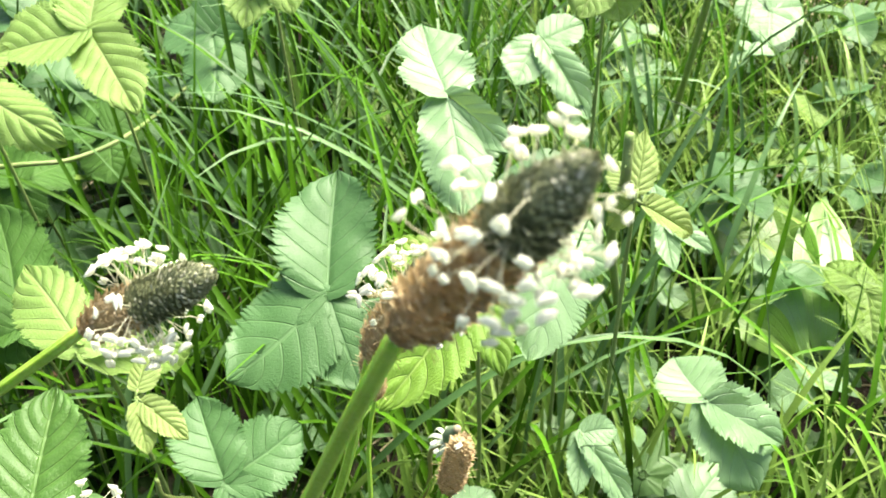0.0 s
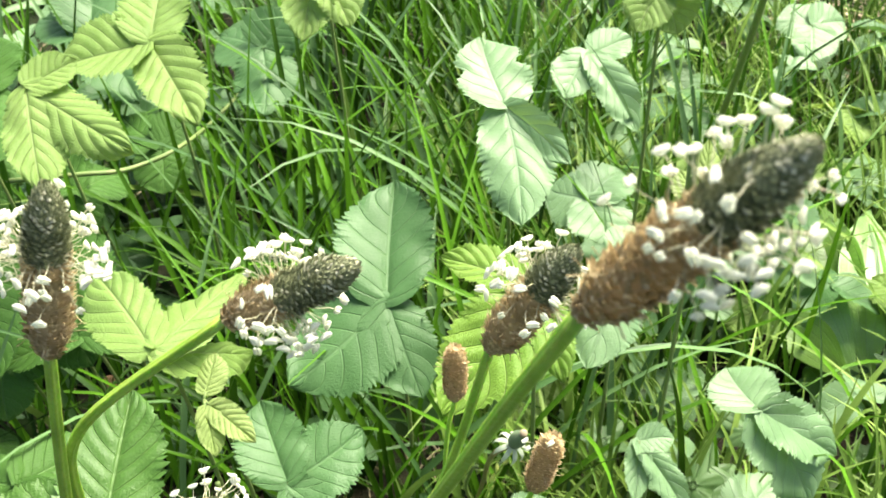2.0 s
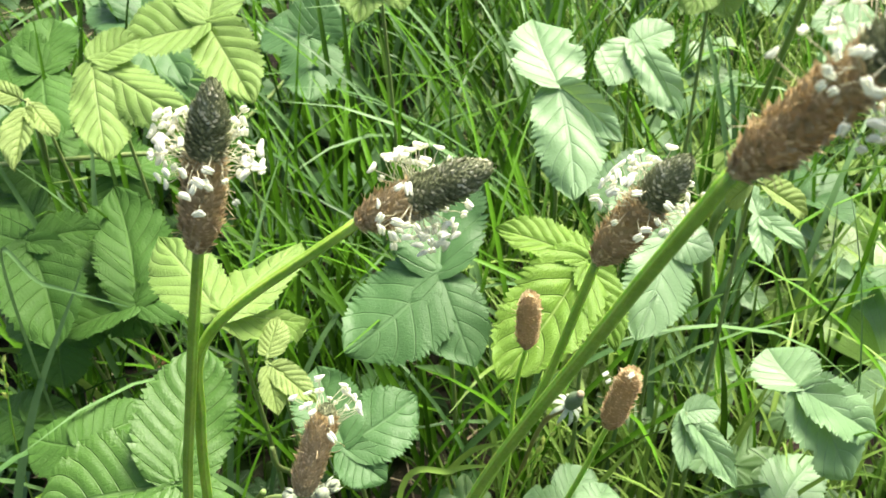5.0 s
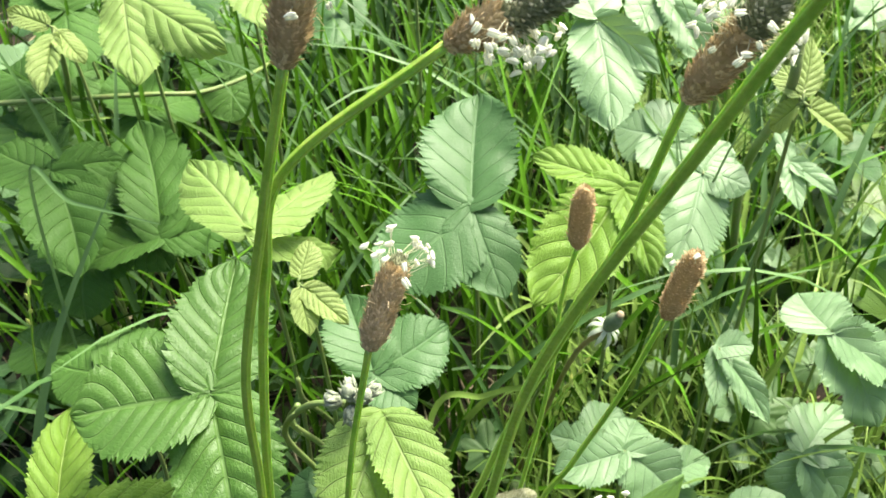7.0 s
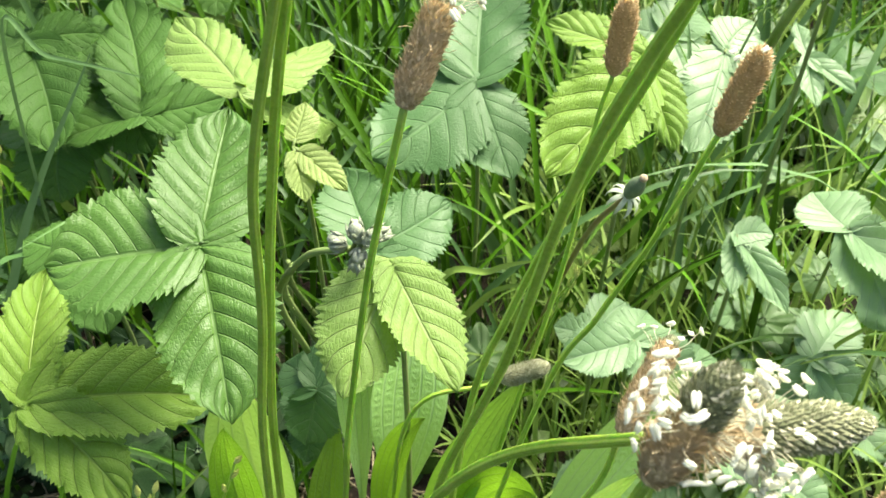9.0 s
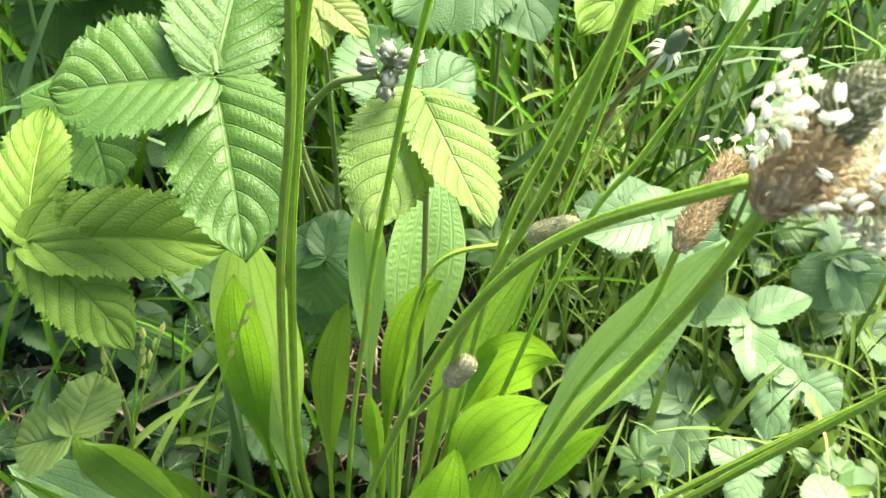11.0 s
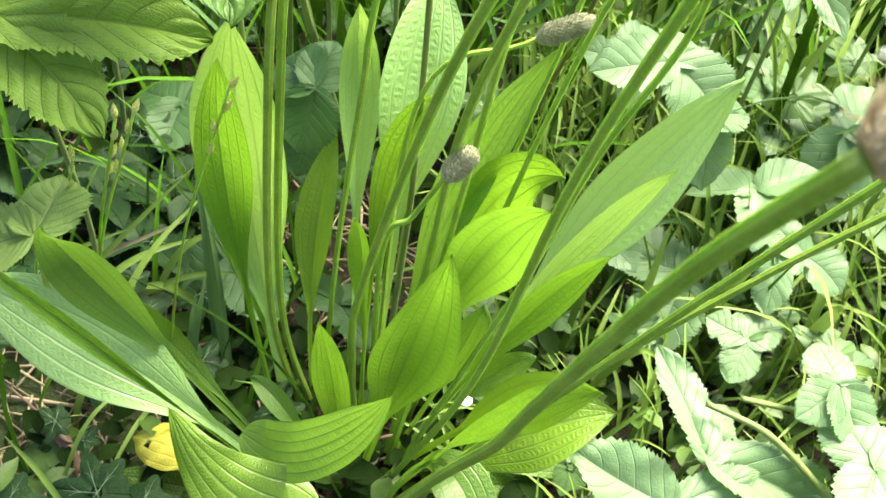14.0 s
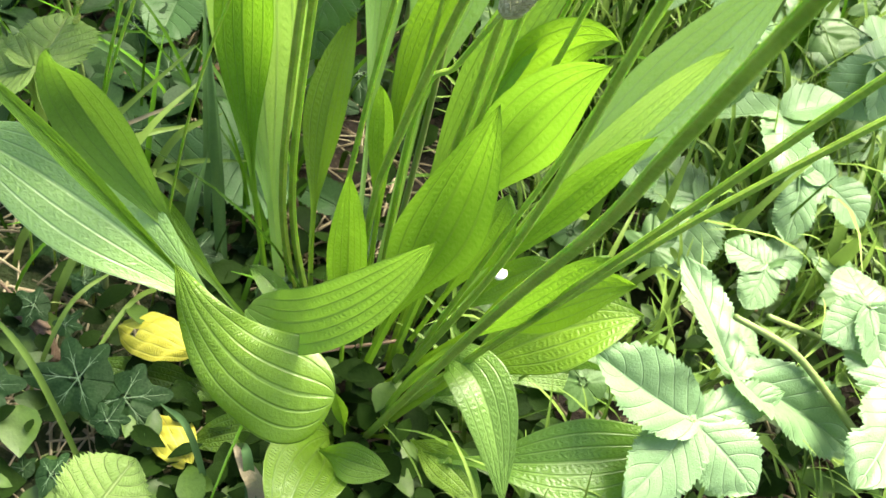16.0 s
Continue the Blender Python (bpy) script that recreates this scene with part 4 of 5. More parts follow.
rosette_leaf(PLANT, (-0.0666, 0.1315, 0.0044), (-0.0134, 0.1565, 0.0356), (0.0402, 0.1574, 0.0267), 0.0153, -10, 0.30)
rosette_leaf(PLANT, (-0.0676, 0.1403, 0.0178), (-0.0425, 0.1198, 0.1156), (-0.0167, 0.1169, 0.1600), 0.0140, -35, 0.40)
rosette_leaf(PLANT, (-0.0881, 0.1243, 0.0085), (-0.0963, 0.0904, 0.0379), (-0.1002, 0.0645, 0.0347), 0.0300, 0, 0.20, stem=0.00)
rosette_leaf(PLANT, (-0.0926, 0.1041, 0.0303), (-0.0791, 0.0943, 0.0431), (-0.0647, 0.0926, 0.0431), 0.0141, 0, 0.25, stem=0.05)
rosette_leaf(PLANT, (-0.0686, 0.1667, 0.0089), (-0.0500, 0.1723, 0.0800), (-0.0421, 0.1795, 0.1156), 0.0173, -10, 0.40)
rosette_leaf(PLANT, (-0.0955, 0.1251, 0.0089), (-0.1479, 0.1325, 0.0089), (-0.1940, 0.1297, 0.0178), 0.0150, 0, 0.20)
rosette_leaf(PLANT, (-0.0857, 0.1272, 0.0044), (-0.1163, 0.1259, 0.0267), (-0.1389, 0.1373, 0.0267), 0.0114, 0, 0.30)
rosette_leaf(PLANT, (-0.0762, 0.1293, 0.0044), (-0.0489, 0.1147, 0.0267), (-0.0259, 0.0943, 0.0267), 0.0165, 0, 0.20)
rosette_leaf(PLANT, (-0.0814, 0.1310, 0.0044), (-0.1144, 0.1542, 0.0444), (-0.1371, 0.1684, 0.0533), 0.0095, 0, 0.40)
rosette_leaf(PLANT, (-0.0727, 0.1387, 0.0044), (-0.0425, 0.1436, 0.0267), (-0.0008, 0.1532, 0.0178), 0.0130, 0, 0.30)
rosette_leaf(PLANT, (-0.0871, 0.1213, 0.0044), (-0.1156, 0.1152, 0.0178), (-0.1453, 0.1056, 0.0089), 0.0155, 0, 0.20)
rosette_leaf(PLANT, (-0.0835, 0.1579, 0.0089), (-0.0910, 0.1794, 0.1067), (-0.0987, 0.1832, 0.1511), 0.0094, 30, 0.50)
rosette_leaf(PLANT, (-0.0682, 0.1637, 0.0089), (-0.0364, 0.1816, 0.0533), (-0.0119, 0.1894, 0.0711), 0.0161, -20, 0.30)
# bramble sprays: joint, leaflets as tip, width and turn, state, length of the leaf stalk
bramble_spray((-0.2163, 0.5562, 0.3013), [((-0.2176, 0.6121, 0.3230), 0.0411, 0), ((-0.2737, 0.5402, 0.2951), 0.0437, 8), ((-0.1797, 0.5011, 0.2799), 0.0366, 0)], "fresh", (-0.209, 0.583, 0.0))
bramble_spray((-0.2586, 0.4666, 0.3246), [((-0.2349, 0.4854, 0.3319), 0.0241, 0), ((-0.2395, 0.4089, 0.3022), 0.0300, 0), ((-0.1950, 0.4306, 0.3107), 0.0297, 0)], "fresh", (-0.252, 0.494, 0.0))
bramble_spray((-0.3066, 0.4737, 0.2934), [((-0.3399, 0.4866, 0.2984), 0.0139, 0), ((-0.3039, 0.4294, 0.2762), 0.0181, 12), ((-0.2831, 0.4517, 0.2849), 0.0150, -12)], "young", (-0.300, 0.501, 0.0))
bramble_spray((-0.1103, 0.5794, 0.3467), [((-0.1168, 0.5326, 0.3156), 0.0319, 10), ((-0.0876, 0.5440, 0.3200), 0.0320, -15), ((-0.0833, 0.5719, 0.3467), 0.0321, 0)], "fresh", (-0.103, 0.606, 0.0))
bramble_spray((0.0020, 0.4470, 0.3265), [((-0.0107, 0.4932, 0.3444), 0.0375, 0), ((0.0096, 0.3828, 0.3016), 0.0356, 0), ((0.0338, 0.4139, 0.3136), 0.0184, 38)], "pale", (0.009, 0.474, 0.0))
bramble_spray((0.0690, 0.6340, 0.2480), [((0.0489, 0.5985, 0.2342), 0.0297, 0), ((0.1000, 0.6500, 0.2542), 0.0277, 0), ((0.0983, 0.5743, 0.2248), 0.0246, 0)], "pale", (0.076, 0.661, 0.0))
bramble_spray((0.0854, 0.4938, 0.3733), [((0.0934, 0.4785, 0.3511), 0.0279, 0), ((0.0701, 0.4737, 0.3556), 0.0243, 0), ((0.1115, 0.4976, 0.3733), 0.0244, 0)], "fresh", (0.092, 0.521, 0.0))
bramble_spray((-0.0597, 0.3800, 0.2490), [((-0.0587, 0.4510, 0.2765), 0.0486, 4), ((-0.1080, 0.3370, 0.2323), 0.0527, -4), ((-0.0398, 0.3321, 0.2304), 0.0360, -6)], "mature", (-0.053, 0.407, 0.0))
bramble_spray((0.0139, 0.3494, 0.2883), [((-0.0308, 0.3646, 0.2942), 0.0220, 6), ((-0.0286, 0.2913, 0.2658), 0.0398, 4), ((0.0274, 0.3060, 0.2715), 0.0208, -8)], "lime", (0.021, 0.376, 0.0))
bramble_spray((0.0601, 0.3866, 0.2723), [((0.0419, 0.3328, 0.2514), 0.0332, 0), ((0.0842, 0.3797, 0.2696), 0.0234, 0), ((0.0747, 0.4052, 0.2795), 0.0236, 0)], "pale", (0.067, 0.414, 0.0))
bramble_spray((-0.1597, 0.3097, 0.2839), [((-0.2022, 0.3642, 0.2897), 0.0305, 6), ((-0.1342, 0.3895, 0.2690), 0.0303, -6), ((-0.1267, 0.3621, 0.2321), 0.0231, 0)], "fresh", (-0.153, 0.337, 0.0))
bramble_spray((-0.1383, 0.2993, 0.2632), [((-0.1360, 0.3216, 0.2719), 0.0142, 0), ((-0.1126, 0.2815, 0.2563), 0.0129, 0), ((-0.1298, 0.2751, 0.2539), 0.0119, 0)], "young", (-0.131, 0.326, 0.0))
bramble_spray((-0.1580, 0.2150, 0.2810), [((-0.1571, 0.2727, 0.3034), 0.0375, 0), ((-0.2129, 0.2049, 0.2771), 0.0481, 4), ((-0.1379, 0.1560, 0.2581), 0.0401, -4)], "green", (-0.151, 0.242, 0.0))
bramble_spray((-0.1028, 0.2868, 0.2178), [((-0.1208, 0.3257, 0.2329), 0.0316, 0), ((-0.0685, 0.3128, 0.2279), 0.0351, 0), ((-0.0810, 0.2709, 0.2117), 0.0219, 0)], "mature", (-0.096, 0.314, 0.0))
bramble_spray((-0.0860, 0.1910, 0.3010), [((-0.0968, 0.1481, 0.2843), 0.0281, -6), ((-0.0614, 0.1518, 0.2858), 0.0240, -22)], "fresh", (-0.079, 0.218, 0.0))
# Lime instead of mid-green: the colour offsets shade from the large leaf above.
bramble_spray((-0.2251, 0.1862, 0.2195), [((-0.2306, 0.2384, 0.2397), 0.0242, 8), ((-0.1550, 0.2030, 0.2110), 0.0344, 4), ((-0.1810, 0.1570, 0.2000), 0.0290, 0)], "lime", (-0.218, 0.213, 0.0))
bramble_spray((-0.2436, 0.4070, 0.1940), [((-0.2737, 0.4844, 0.2240), 0.0429, 0), ((-0.2875, 0.3876, 0.1864), 0.0287, 0), ((-0.1988, 0.4228, 0.2001), 0.0291, 0)], "dull", (-0.237, 0.434, 0.0))
bramble_spray((-0.3100, 0.4305, 0.2210), [((-0.3508, 0.4449, 0.2266), 0.0357, 0), ((-0.2697, 0.4416, 0.2253), 0.0250, 0), ((-0.2789, 0.3671, 0.1964), 0.0446, 0)], "dull", (-0.303, 0.458, 0.0))
bramble_spray((-0.3632, 0.5388, 0.1511), [((-0.4229, 0.5841, 0.1511), 0.0433, 0), ((-0.3332, 0.5478, 0.1333), 0.0380, 0), ((-0.3578, 0.4981, 0.1333), 0.0394, 0)], "dull", (-0.356, 0.565, 0.0))
bramble_spray((-0.3540, 0.5949, 0.2400), [((-0.3938, 0.6101, 0.2489), 0.0462, 0), ((-0.3593, 0.6481, 0.2578), 0.0422, 0), ((-0.3366, 0.5313, 0.2222), 0.0448, 0)], "dull", (-0.347, 0.622, 0.0))
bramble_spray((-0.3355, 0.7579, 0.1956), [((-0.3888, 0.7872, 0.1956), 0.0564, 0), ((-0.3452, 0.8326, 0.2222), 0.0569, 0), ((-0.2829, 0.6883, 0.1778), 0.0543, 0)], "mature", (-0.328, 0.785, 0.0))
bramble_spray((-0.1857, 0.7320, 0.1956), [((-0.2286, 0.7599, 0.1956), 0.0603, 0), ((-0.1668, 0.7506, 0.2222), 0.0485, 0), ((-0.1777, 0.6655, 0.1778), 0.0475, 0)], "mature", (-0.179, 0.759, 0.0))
bramble_spray((-0.2537, 0.3127, 0.1778), [((-0.2212, 0.3485, 0.1689), 0.0358, 0), ((-0.2836, 0.3190, 0.1778), 0.0315, 0), ((-0.2346, 0.2818, 0.1511), 0.0381, 0)], "dull", (-0.247, 0.339, 0.0))
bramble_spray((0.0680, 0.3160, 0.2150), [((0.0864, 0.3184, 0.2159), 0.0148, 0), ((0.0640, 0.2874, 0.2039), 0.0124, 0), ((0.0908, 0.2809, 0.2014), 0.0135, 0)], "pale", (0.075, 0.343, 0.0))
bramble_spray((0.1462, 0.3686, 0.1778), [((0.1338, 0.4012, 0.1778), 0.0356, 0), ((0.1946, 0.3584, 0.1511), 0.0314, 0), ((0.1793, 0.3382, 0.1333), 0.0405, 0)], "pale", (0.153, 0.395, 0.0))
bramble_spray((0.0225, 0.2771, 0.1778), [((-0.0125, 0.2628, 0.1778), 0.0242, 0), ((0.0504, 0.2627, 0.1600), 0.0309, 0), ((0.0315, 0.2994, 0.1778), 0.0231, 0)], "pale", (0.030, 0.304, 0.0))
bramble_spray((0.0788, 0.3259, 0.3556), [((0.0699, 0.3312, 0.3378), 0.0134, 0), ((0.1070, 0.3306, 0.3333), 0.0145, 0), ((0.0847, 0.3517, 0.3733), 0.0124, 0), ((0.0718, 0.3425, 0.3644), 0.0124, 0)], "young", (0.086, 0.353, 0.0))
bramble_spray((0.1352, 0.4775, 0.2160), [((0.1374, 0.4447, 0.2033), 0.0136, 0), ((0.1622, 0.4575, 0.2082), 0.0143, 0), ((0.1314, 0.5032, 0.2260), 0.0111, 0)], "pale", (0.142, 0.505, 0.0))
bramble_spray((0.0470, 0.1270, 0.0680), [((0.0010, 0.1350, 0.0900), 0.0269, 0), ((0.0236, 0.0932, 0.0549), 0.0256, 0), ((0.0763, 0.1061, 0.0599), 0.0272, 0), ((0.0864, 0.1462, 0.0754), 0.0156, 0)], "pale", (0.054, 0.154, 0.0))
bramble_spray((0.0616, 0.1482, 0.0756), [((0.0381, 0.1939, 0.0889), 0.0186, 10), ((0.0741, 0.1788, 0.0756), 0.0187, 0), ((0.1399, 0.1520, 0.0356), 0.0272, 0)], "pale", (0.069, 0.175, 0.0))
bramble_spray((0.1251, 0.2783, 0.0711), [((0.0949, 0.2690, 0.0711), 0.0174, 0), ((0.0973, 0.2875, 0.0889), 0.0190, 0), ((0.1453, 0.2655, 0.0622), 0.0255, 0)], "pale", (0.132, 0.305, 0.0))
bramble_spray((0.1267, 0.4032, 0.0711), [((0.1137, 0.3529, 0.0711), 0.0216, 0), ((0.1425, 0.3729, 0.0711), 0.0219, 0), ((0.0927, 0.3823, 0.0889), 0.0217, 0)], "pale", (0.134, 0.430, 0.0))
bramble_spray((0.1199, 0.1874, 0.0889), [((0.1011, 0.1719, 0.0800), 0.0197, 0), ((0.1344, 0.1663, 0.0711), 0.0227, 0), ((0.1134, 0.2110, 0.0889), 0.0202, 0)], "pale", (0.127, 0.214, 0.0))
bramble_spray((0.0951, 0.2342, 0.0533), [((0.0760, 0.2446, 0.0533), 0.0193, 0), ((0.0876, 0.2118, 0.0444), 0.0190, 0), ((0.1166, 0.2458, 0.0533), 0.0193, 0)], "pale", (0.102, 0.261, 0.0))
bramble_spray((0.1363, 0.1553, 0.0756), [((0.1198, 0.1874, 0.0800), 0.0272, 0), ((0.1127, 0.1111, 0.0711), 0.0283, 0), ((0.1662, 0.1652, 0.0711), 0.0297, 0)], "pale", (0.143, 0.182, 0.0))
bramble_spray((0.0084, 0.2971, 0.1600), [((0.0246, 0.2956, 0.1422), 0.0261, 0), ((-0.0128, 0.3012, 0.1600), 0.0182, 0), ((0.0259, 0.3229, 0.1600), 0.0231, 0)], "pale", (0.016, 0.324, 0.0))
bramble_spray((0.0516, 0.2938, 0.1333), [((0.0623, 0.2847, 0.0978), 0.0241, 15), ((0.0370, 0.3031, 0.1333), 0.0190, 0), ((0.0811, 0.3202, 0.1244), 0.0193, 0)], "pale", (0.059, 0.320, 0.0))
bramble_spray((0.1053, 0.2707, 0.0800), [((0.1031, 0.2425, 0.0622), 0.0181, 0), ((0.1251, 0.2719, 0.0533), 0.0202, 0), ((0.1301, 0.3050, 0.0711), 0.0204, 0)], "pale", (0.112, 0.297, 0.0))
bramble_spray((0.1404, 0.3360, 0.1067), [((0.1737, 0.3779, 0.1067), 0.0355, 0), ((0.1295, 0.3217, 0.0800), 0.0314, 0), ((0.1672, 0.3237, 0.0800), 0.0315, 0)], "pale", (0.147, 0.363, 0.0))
bramble_spray((-0.2058, 0.1436, 0.1600), [((-0.2057, 0.1740, 0.1600), 0.0254, 0), ((-0.2109, 0.1501, 0.1333), 0.0298, 0), ((-0.2344, 0.1463, 0.1422), 0.0251, 0)], "fresh", (-0.199, 0.170, 0.0))
bramble_spray((-0.1635, 0.0459, 0.0533), [((-0.1533, 0.0691, 0.0622), 0.0285, 0), ((-0.1812, 0.0484, 0.0533), 0.0238, 0), ((-0.1435, 0.0480, 0.0444), 0.0241, 0)], "fresh", (-0.156, 0.073, 0.0))
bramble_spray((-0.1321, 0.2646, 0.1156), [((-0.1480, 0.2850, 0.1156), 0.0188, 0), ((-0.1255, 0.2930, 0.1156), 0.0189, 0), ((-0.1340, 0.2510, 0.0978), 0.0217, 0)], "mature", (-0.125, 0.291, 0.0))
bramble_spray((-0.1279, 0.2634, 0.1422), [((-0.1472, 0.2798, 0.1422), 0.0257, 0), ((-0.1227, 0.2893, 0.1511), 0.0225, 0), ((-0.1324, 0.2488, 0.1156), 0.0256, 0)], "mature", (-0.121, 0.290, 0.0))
bramble_spray((-0.2732, 0.4308, 0.1956), [((-0.2710, 0.4923, 0.2133), 0.0459, 0), ((-0.2927, 0.4092, 0.1778), 0.0408, 0), ((-0.2413, 0.4054, 0.1689), 0.0409, 0)], "dull", (-0.266, 0.457, 0.0))
bramble_spray((-0.3777, 0.5887, 0.1778), [((-0.4278, 0.6159, 0.1778), 0.0454, 0), ((-0.3486, 0.6213, 0.1778), 0.0455, 5), ((-0.3661, 0.5565, 0.1511), 0.0469, 0)], "dull", (-0.371, 0.615, 0.0))
bramble_spray((-0.3004, 0.5734, 0.1689), [((-0.3391, 0.6182, 0.1778), 0.0404, 0), ((-0.2769, 0.6148, 0.1600), 0.0406, 5), ((-0.2967, 0.5449, 0.1422), 0.0442, 0)], "dull", (-0.293, 0.600, 0.0))
bramble_spray((-0.2615, 0.6577, 0.1511), [((-0.3032, 0.6987, 0.1511), 0.0419, 0), ((-0.2405, 0.6805, 0.1600), 0.0413, 5), ((-0.2552, 0.6203, 0.1333), 0.0432, 0)], "dull", (-0.254, 0.684, 0.0))
bramble_spray((-0.2914, 0.4023, 0.1778), [((-0.3314, 0.4305, 0.1778), 0.0379, 0), ((-0.2649, 0.4174, 0.1778), 0.0376, 5), ((-0.2881, 0.3765, 0.1511), 0.0391, 0)], "dull", (-0.284, 0.429, 0.0))
bramble_spray((-0.3050, 0.3560, 0.1422), [((-0.3332, 0.3721, 0.1422), 0.0328, 0), ((-0.2898, 0.3818, 0.1333), 0.0332, 0), ((-0.2988, 0.3387, 0.1156), 0.0327, 0)], "dull", (-0.298, 0.383, 0.0))
bramble_spray((0.0679, 0.5584, 0.1778), [((0.0382, 0.5692, 0.1778), 0.0396, 0), ((0.0842, 0.5068, 0.1600), 0.0429, 0), ((0.0950, 0.5916, 0.1778), 0.0400, 0)], "pale", (0.075, 0.585, 0.0))
bramble_spray((0.3127, 0.8838, 0.1333), [((0.2959, 0.9125, 0.1422), 0.0443, 0), ((0.3483, 0.8957, 0.1333), 0.0441, 0), ((0.3027, 0.8352, 0.1244), 0.0433, 0)], "pale", (0.320, 0.910, 0.0))
# points of note
SNAIL = (-0.0496, 0.1109, 0.1482)
DAND = (0.0020, 0.2643, 0.2779)
BUDS = (-0.0955, 0.1861, 0.3137)
YELLOW = (-0.1852, 0.1478, 0.0222); YTIP = (-0.1529, 0.1365, 0.0311)
YELLOW_B = (-0.1575, 0.1122, 0.0178); YTIP_B = (-0.1415, 0.0914, 0.0222)
DEAD = (-0.2001, 0.3157, 0.0178)
ivy_leaf((-0.1748, 0.1002, 0.0267), 0.0164)
ivy_leaf((-0.1755, 0.2292, 0.0267), 0.0292)
ivy_leaf((-0.2068, 0.2540, 0.0311), 0.0244)
ivy_leaf((-0.2049, 0.1394, 0.0267), 0.0139)
ivy_leaf((-0.2072, 0.1686, 0.0178), 0.0172)
ivy_leaf((-0.2230, 0.1518, 0.0178), 0.0191)
ivy_leaf((-0.1958, 0.2583, 0.0267), 0.0165)
ivy_leaf((-0.2032, 0.2178, 0.0444), 0.0177)
ivy_leaf((-0.1557, 0.2324, 0.0178), 0.0190)
ivy_leaf((-0.1872, 0.0741, 0.0267), 0.0188)
ivy_leaf((-0.1476, 0.0893, 0.0000), 0.0159)
ivy_leaf((-0.2052, 0.0869, 0.0000), 0.0134)
ivy_leaf((-0.1836, 0.2992, 0.0089), 0.0179)
ivy_leaf((0.1386, 0.4005, 0.0711), 0.0396, True)
ivy_leaf((0.1572, 0.3513, 0.0622), 0.0338, True)
ivy_leaf((0.0744, 0.2933, 0.0356), 0.0245, True)
ivy_leaf((0.1659, 0.4371, 0.0889), 0.0359, True)
ivy_leaf((0.1243, 0.3816, 0.0889), 0.0365, True)
ivy_leaf((0.1681, 0.4243, 0.0889), 0.0335, True)
ivy_leaf((0.0718, 0.4155, 0.0889), 0.0332, True)
ivy_leaf((0.1528, 0.3805, 0.0889), 0.0323, True)
# single blades of grass: foot, middle, tip, width
grass_blade((-0.3368, 0.3507, 0.0444), (-0.3163, 0.4138, 0.1289), (-0.2958, 0.4770, 0.1778), 0.0050, GRASS_BLUE)
grass_blade((-0.3120, 0.4552, 0.0533), (-0.3239, 0.4190, 0.1333), (-0.3357, 0.3828, 0.1778), 0.0053, GRASS_SUNLIT)
grass_blade((-0.2219, 0.7053, 0.0533), (-0.2862, 0.6255, 0.1333), (-0.3505, 0.5457, 0.1778), 0.0044, GRASS_SUNLIT)
grass_blade((-0.1634, 0.2094, 0.0000), (-0.1714, 0.2311, 0.0756), (-0.1793, 0.2529, 0.1156), 0.0033, GRASS_BLUE)
grass_blade((-0.2088, 0.2890, 0.0267), (-0.2420, 0.2792, 0.0578), (-0.2753, 0.2693, 0.0533), 0.0042, GRASS_BLUE)
grass_blade((-0.2393, 0.1931, 0.0178), (-0.2073, 0.2193, 0.0533), (-0.1753, 0.2455, 0.0533), 0.0037, GRASS_SUNLIT)
grass_blade((-0.2160, 0.1712, 0.0178), (-0.1955, 0.2107, 0.0667), (-0.1750, 0.2501, 0.0800), 0.0033, GRASS_SUNLIT)
grass_blade((-0.1586, 0.2304, 0.0000), (-0.1866, 0.2230, 0.0356), (-0.2147, 0.2155, 0.0356), 0.0036, GRASS_SUNLIT)
grass_blade((-0.1673, 0.1731, 0.0000), (-0.1671, 0.1845, 0.0533), (-0.1670, 0.1959, 0.0711), 0.0023, GRASS_BLUE)
grass_blade((-0.1775, 0.0857, 0.0089), (-0.2010, 0.1015, 0.0533), (-0.2245, 0.1173, 0.0622), 0.0023, GRASS_SUNLIT)
grass_blade((-0.1711, 0.1997, 0.0000), (-0.1825, 0.1577, 0.0267), (-0.1939, 0.1158, 0.0178), 0.0019, GRASS_SUNLIT)
grass_blade((-0.1133, 0.0803, 0.0178), (-0.1184, 0.0885, 0.0444), (-0.1236, 0.0966, 0.0356), 0.0038, GRASS_BLUE)
grass_blade((-0.1282, 0.0840, 0.0089), (-0.1412, 0.0929, 0.0444), (-0.1543, 0.1018, 0.0444), 0.0023, GRASS_BLUE)
grass_blade((-0.1459, 0.1792, 0.0000), (-0.1619, 0.2125, 0.0756), (-0.1779, 0.2459, 0.1156), 0.0026, GRASS_BLUE)
grass_blade((-0.2075, 0.2183, 0.0000), (-0.1874, 0.2315, 0.0489), (-0.1673, 0.2447, 0.0622), 0.0033, GRASS_SUNLIT)
grass_blade((-0.2174, 0.1131, 0.0000), (-0.2039, 0.1407, 0.0356), (-0.1905, 0.1683, 0.0356), 0.0016, GRASS_SUNLIT)
grass_blade((-0.0672, 0.3842, 0.0444), (-0.0426, 0.3754, 0.1022), (-0.0181, 0.3666, 0.1244), 0.0039, GRASS_SUNLIT)
grass_blade((-0.0280, 0.4527, 0.0444), (-0.0534, 0.4322, 0.1111), (-0.0787, 0.4117, 0.1422), 0.0082, GRASS_BLUE)
grass_blade((-0.2981, 0.6123, 0.0711), (-0.3232, 0.6155, 0.1422), (-0.3483, 0.6187, 0.1778), 0.0040, GRASS_SUNLIT)
grass_blade((-0.2608, 0.4435, 0.0444), (-0.2197, 0.4459, 0.0933), (-0.1786, 0.4484, 0.1067), 0.0043, GRASS_SUNLIT)
grass_blade((0.1406, 0.3343, 0.0178), (0.1088, 0.3268, 0.0711), (0.0771, 0.3193, 0.0889), 0.0034, GRASS_SUNLIT)
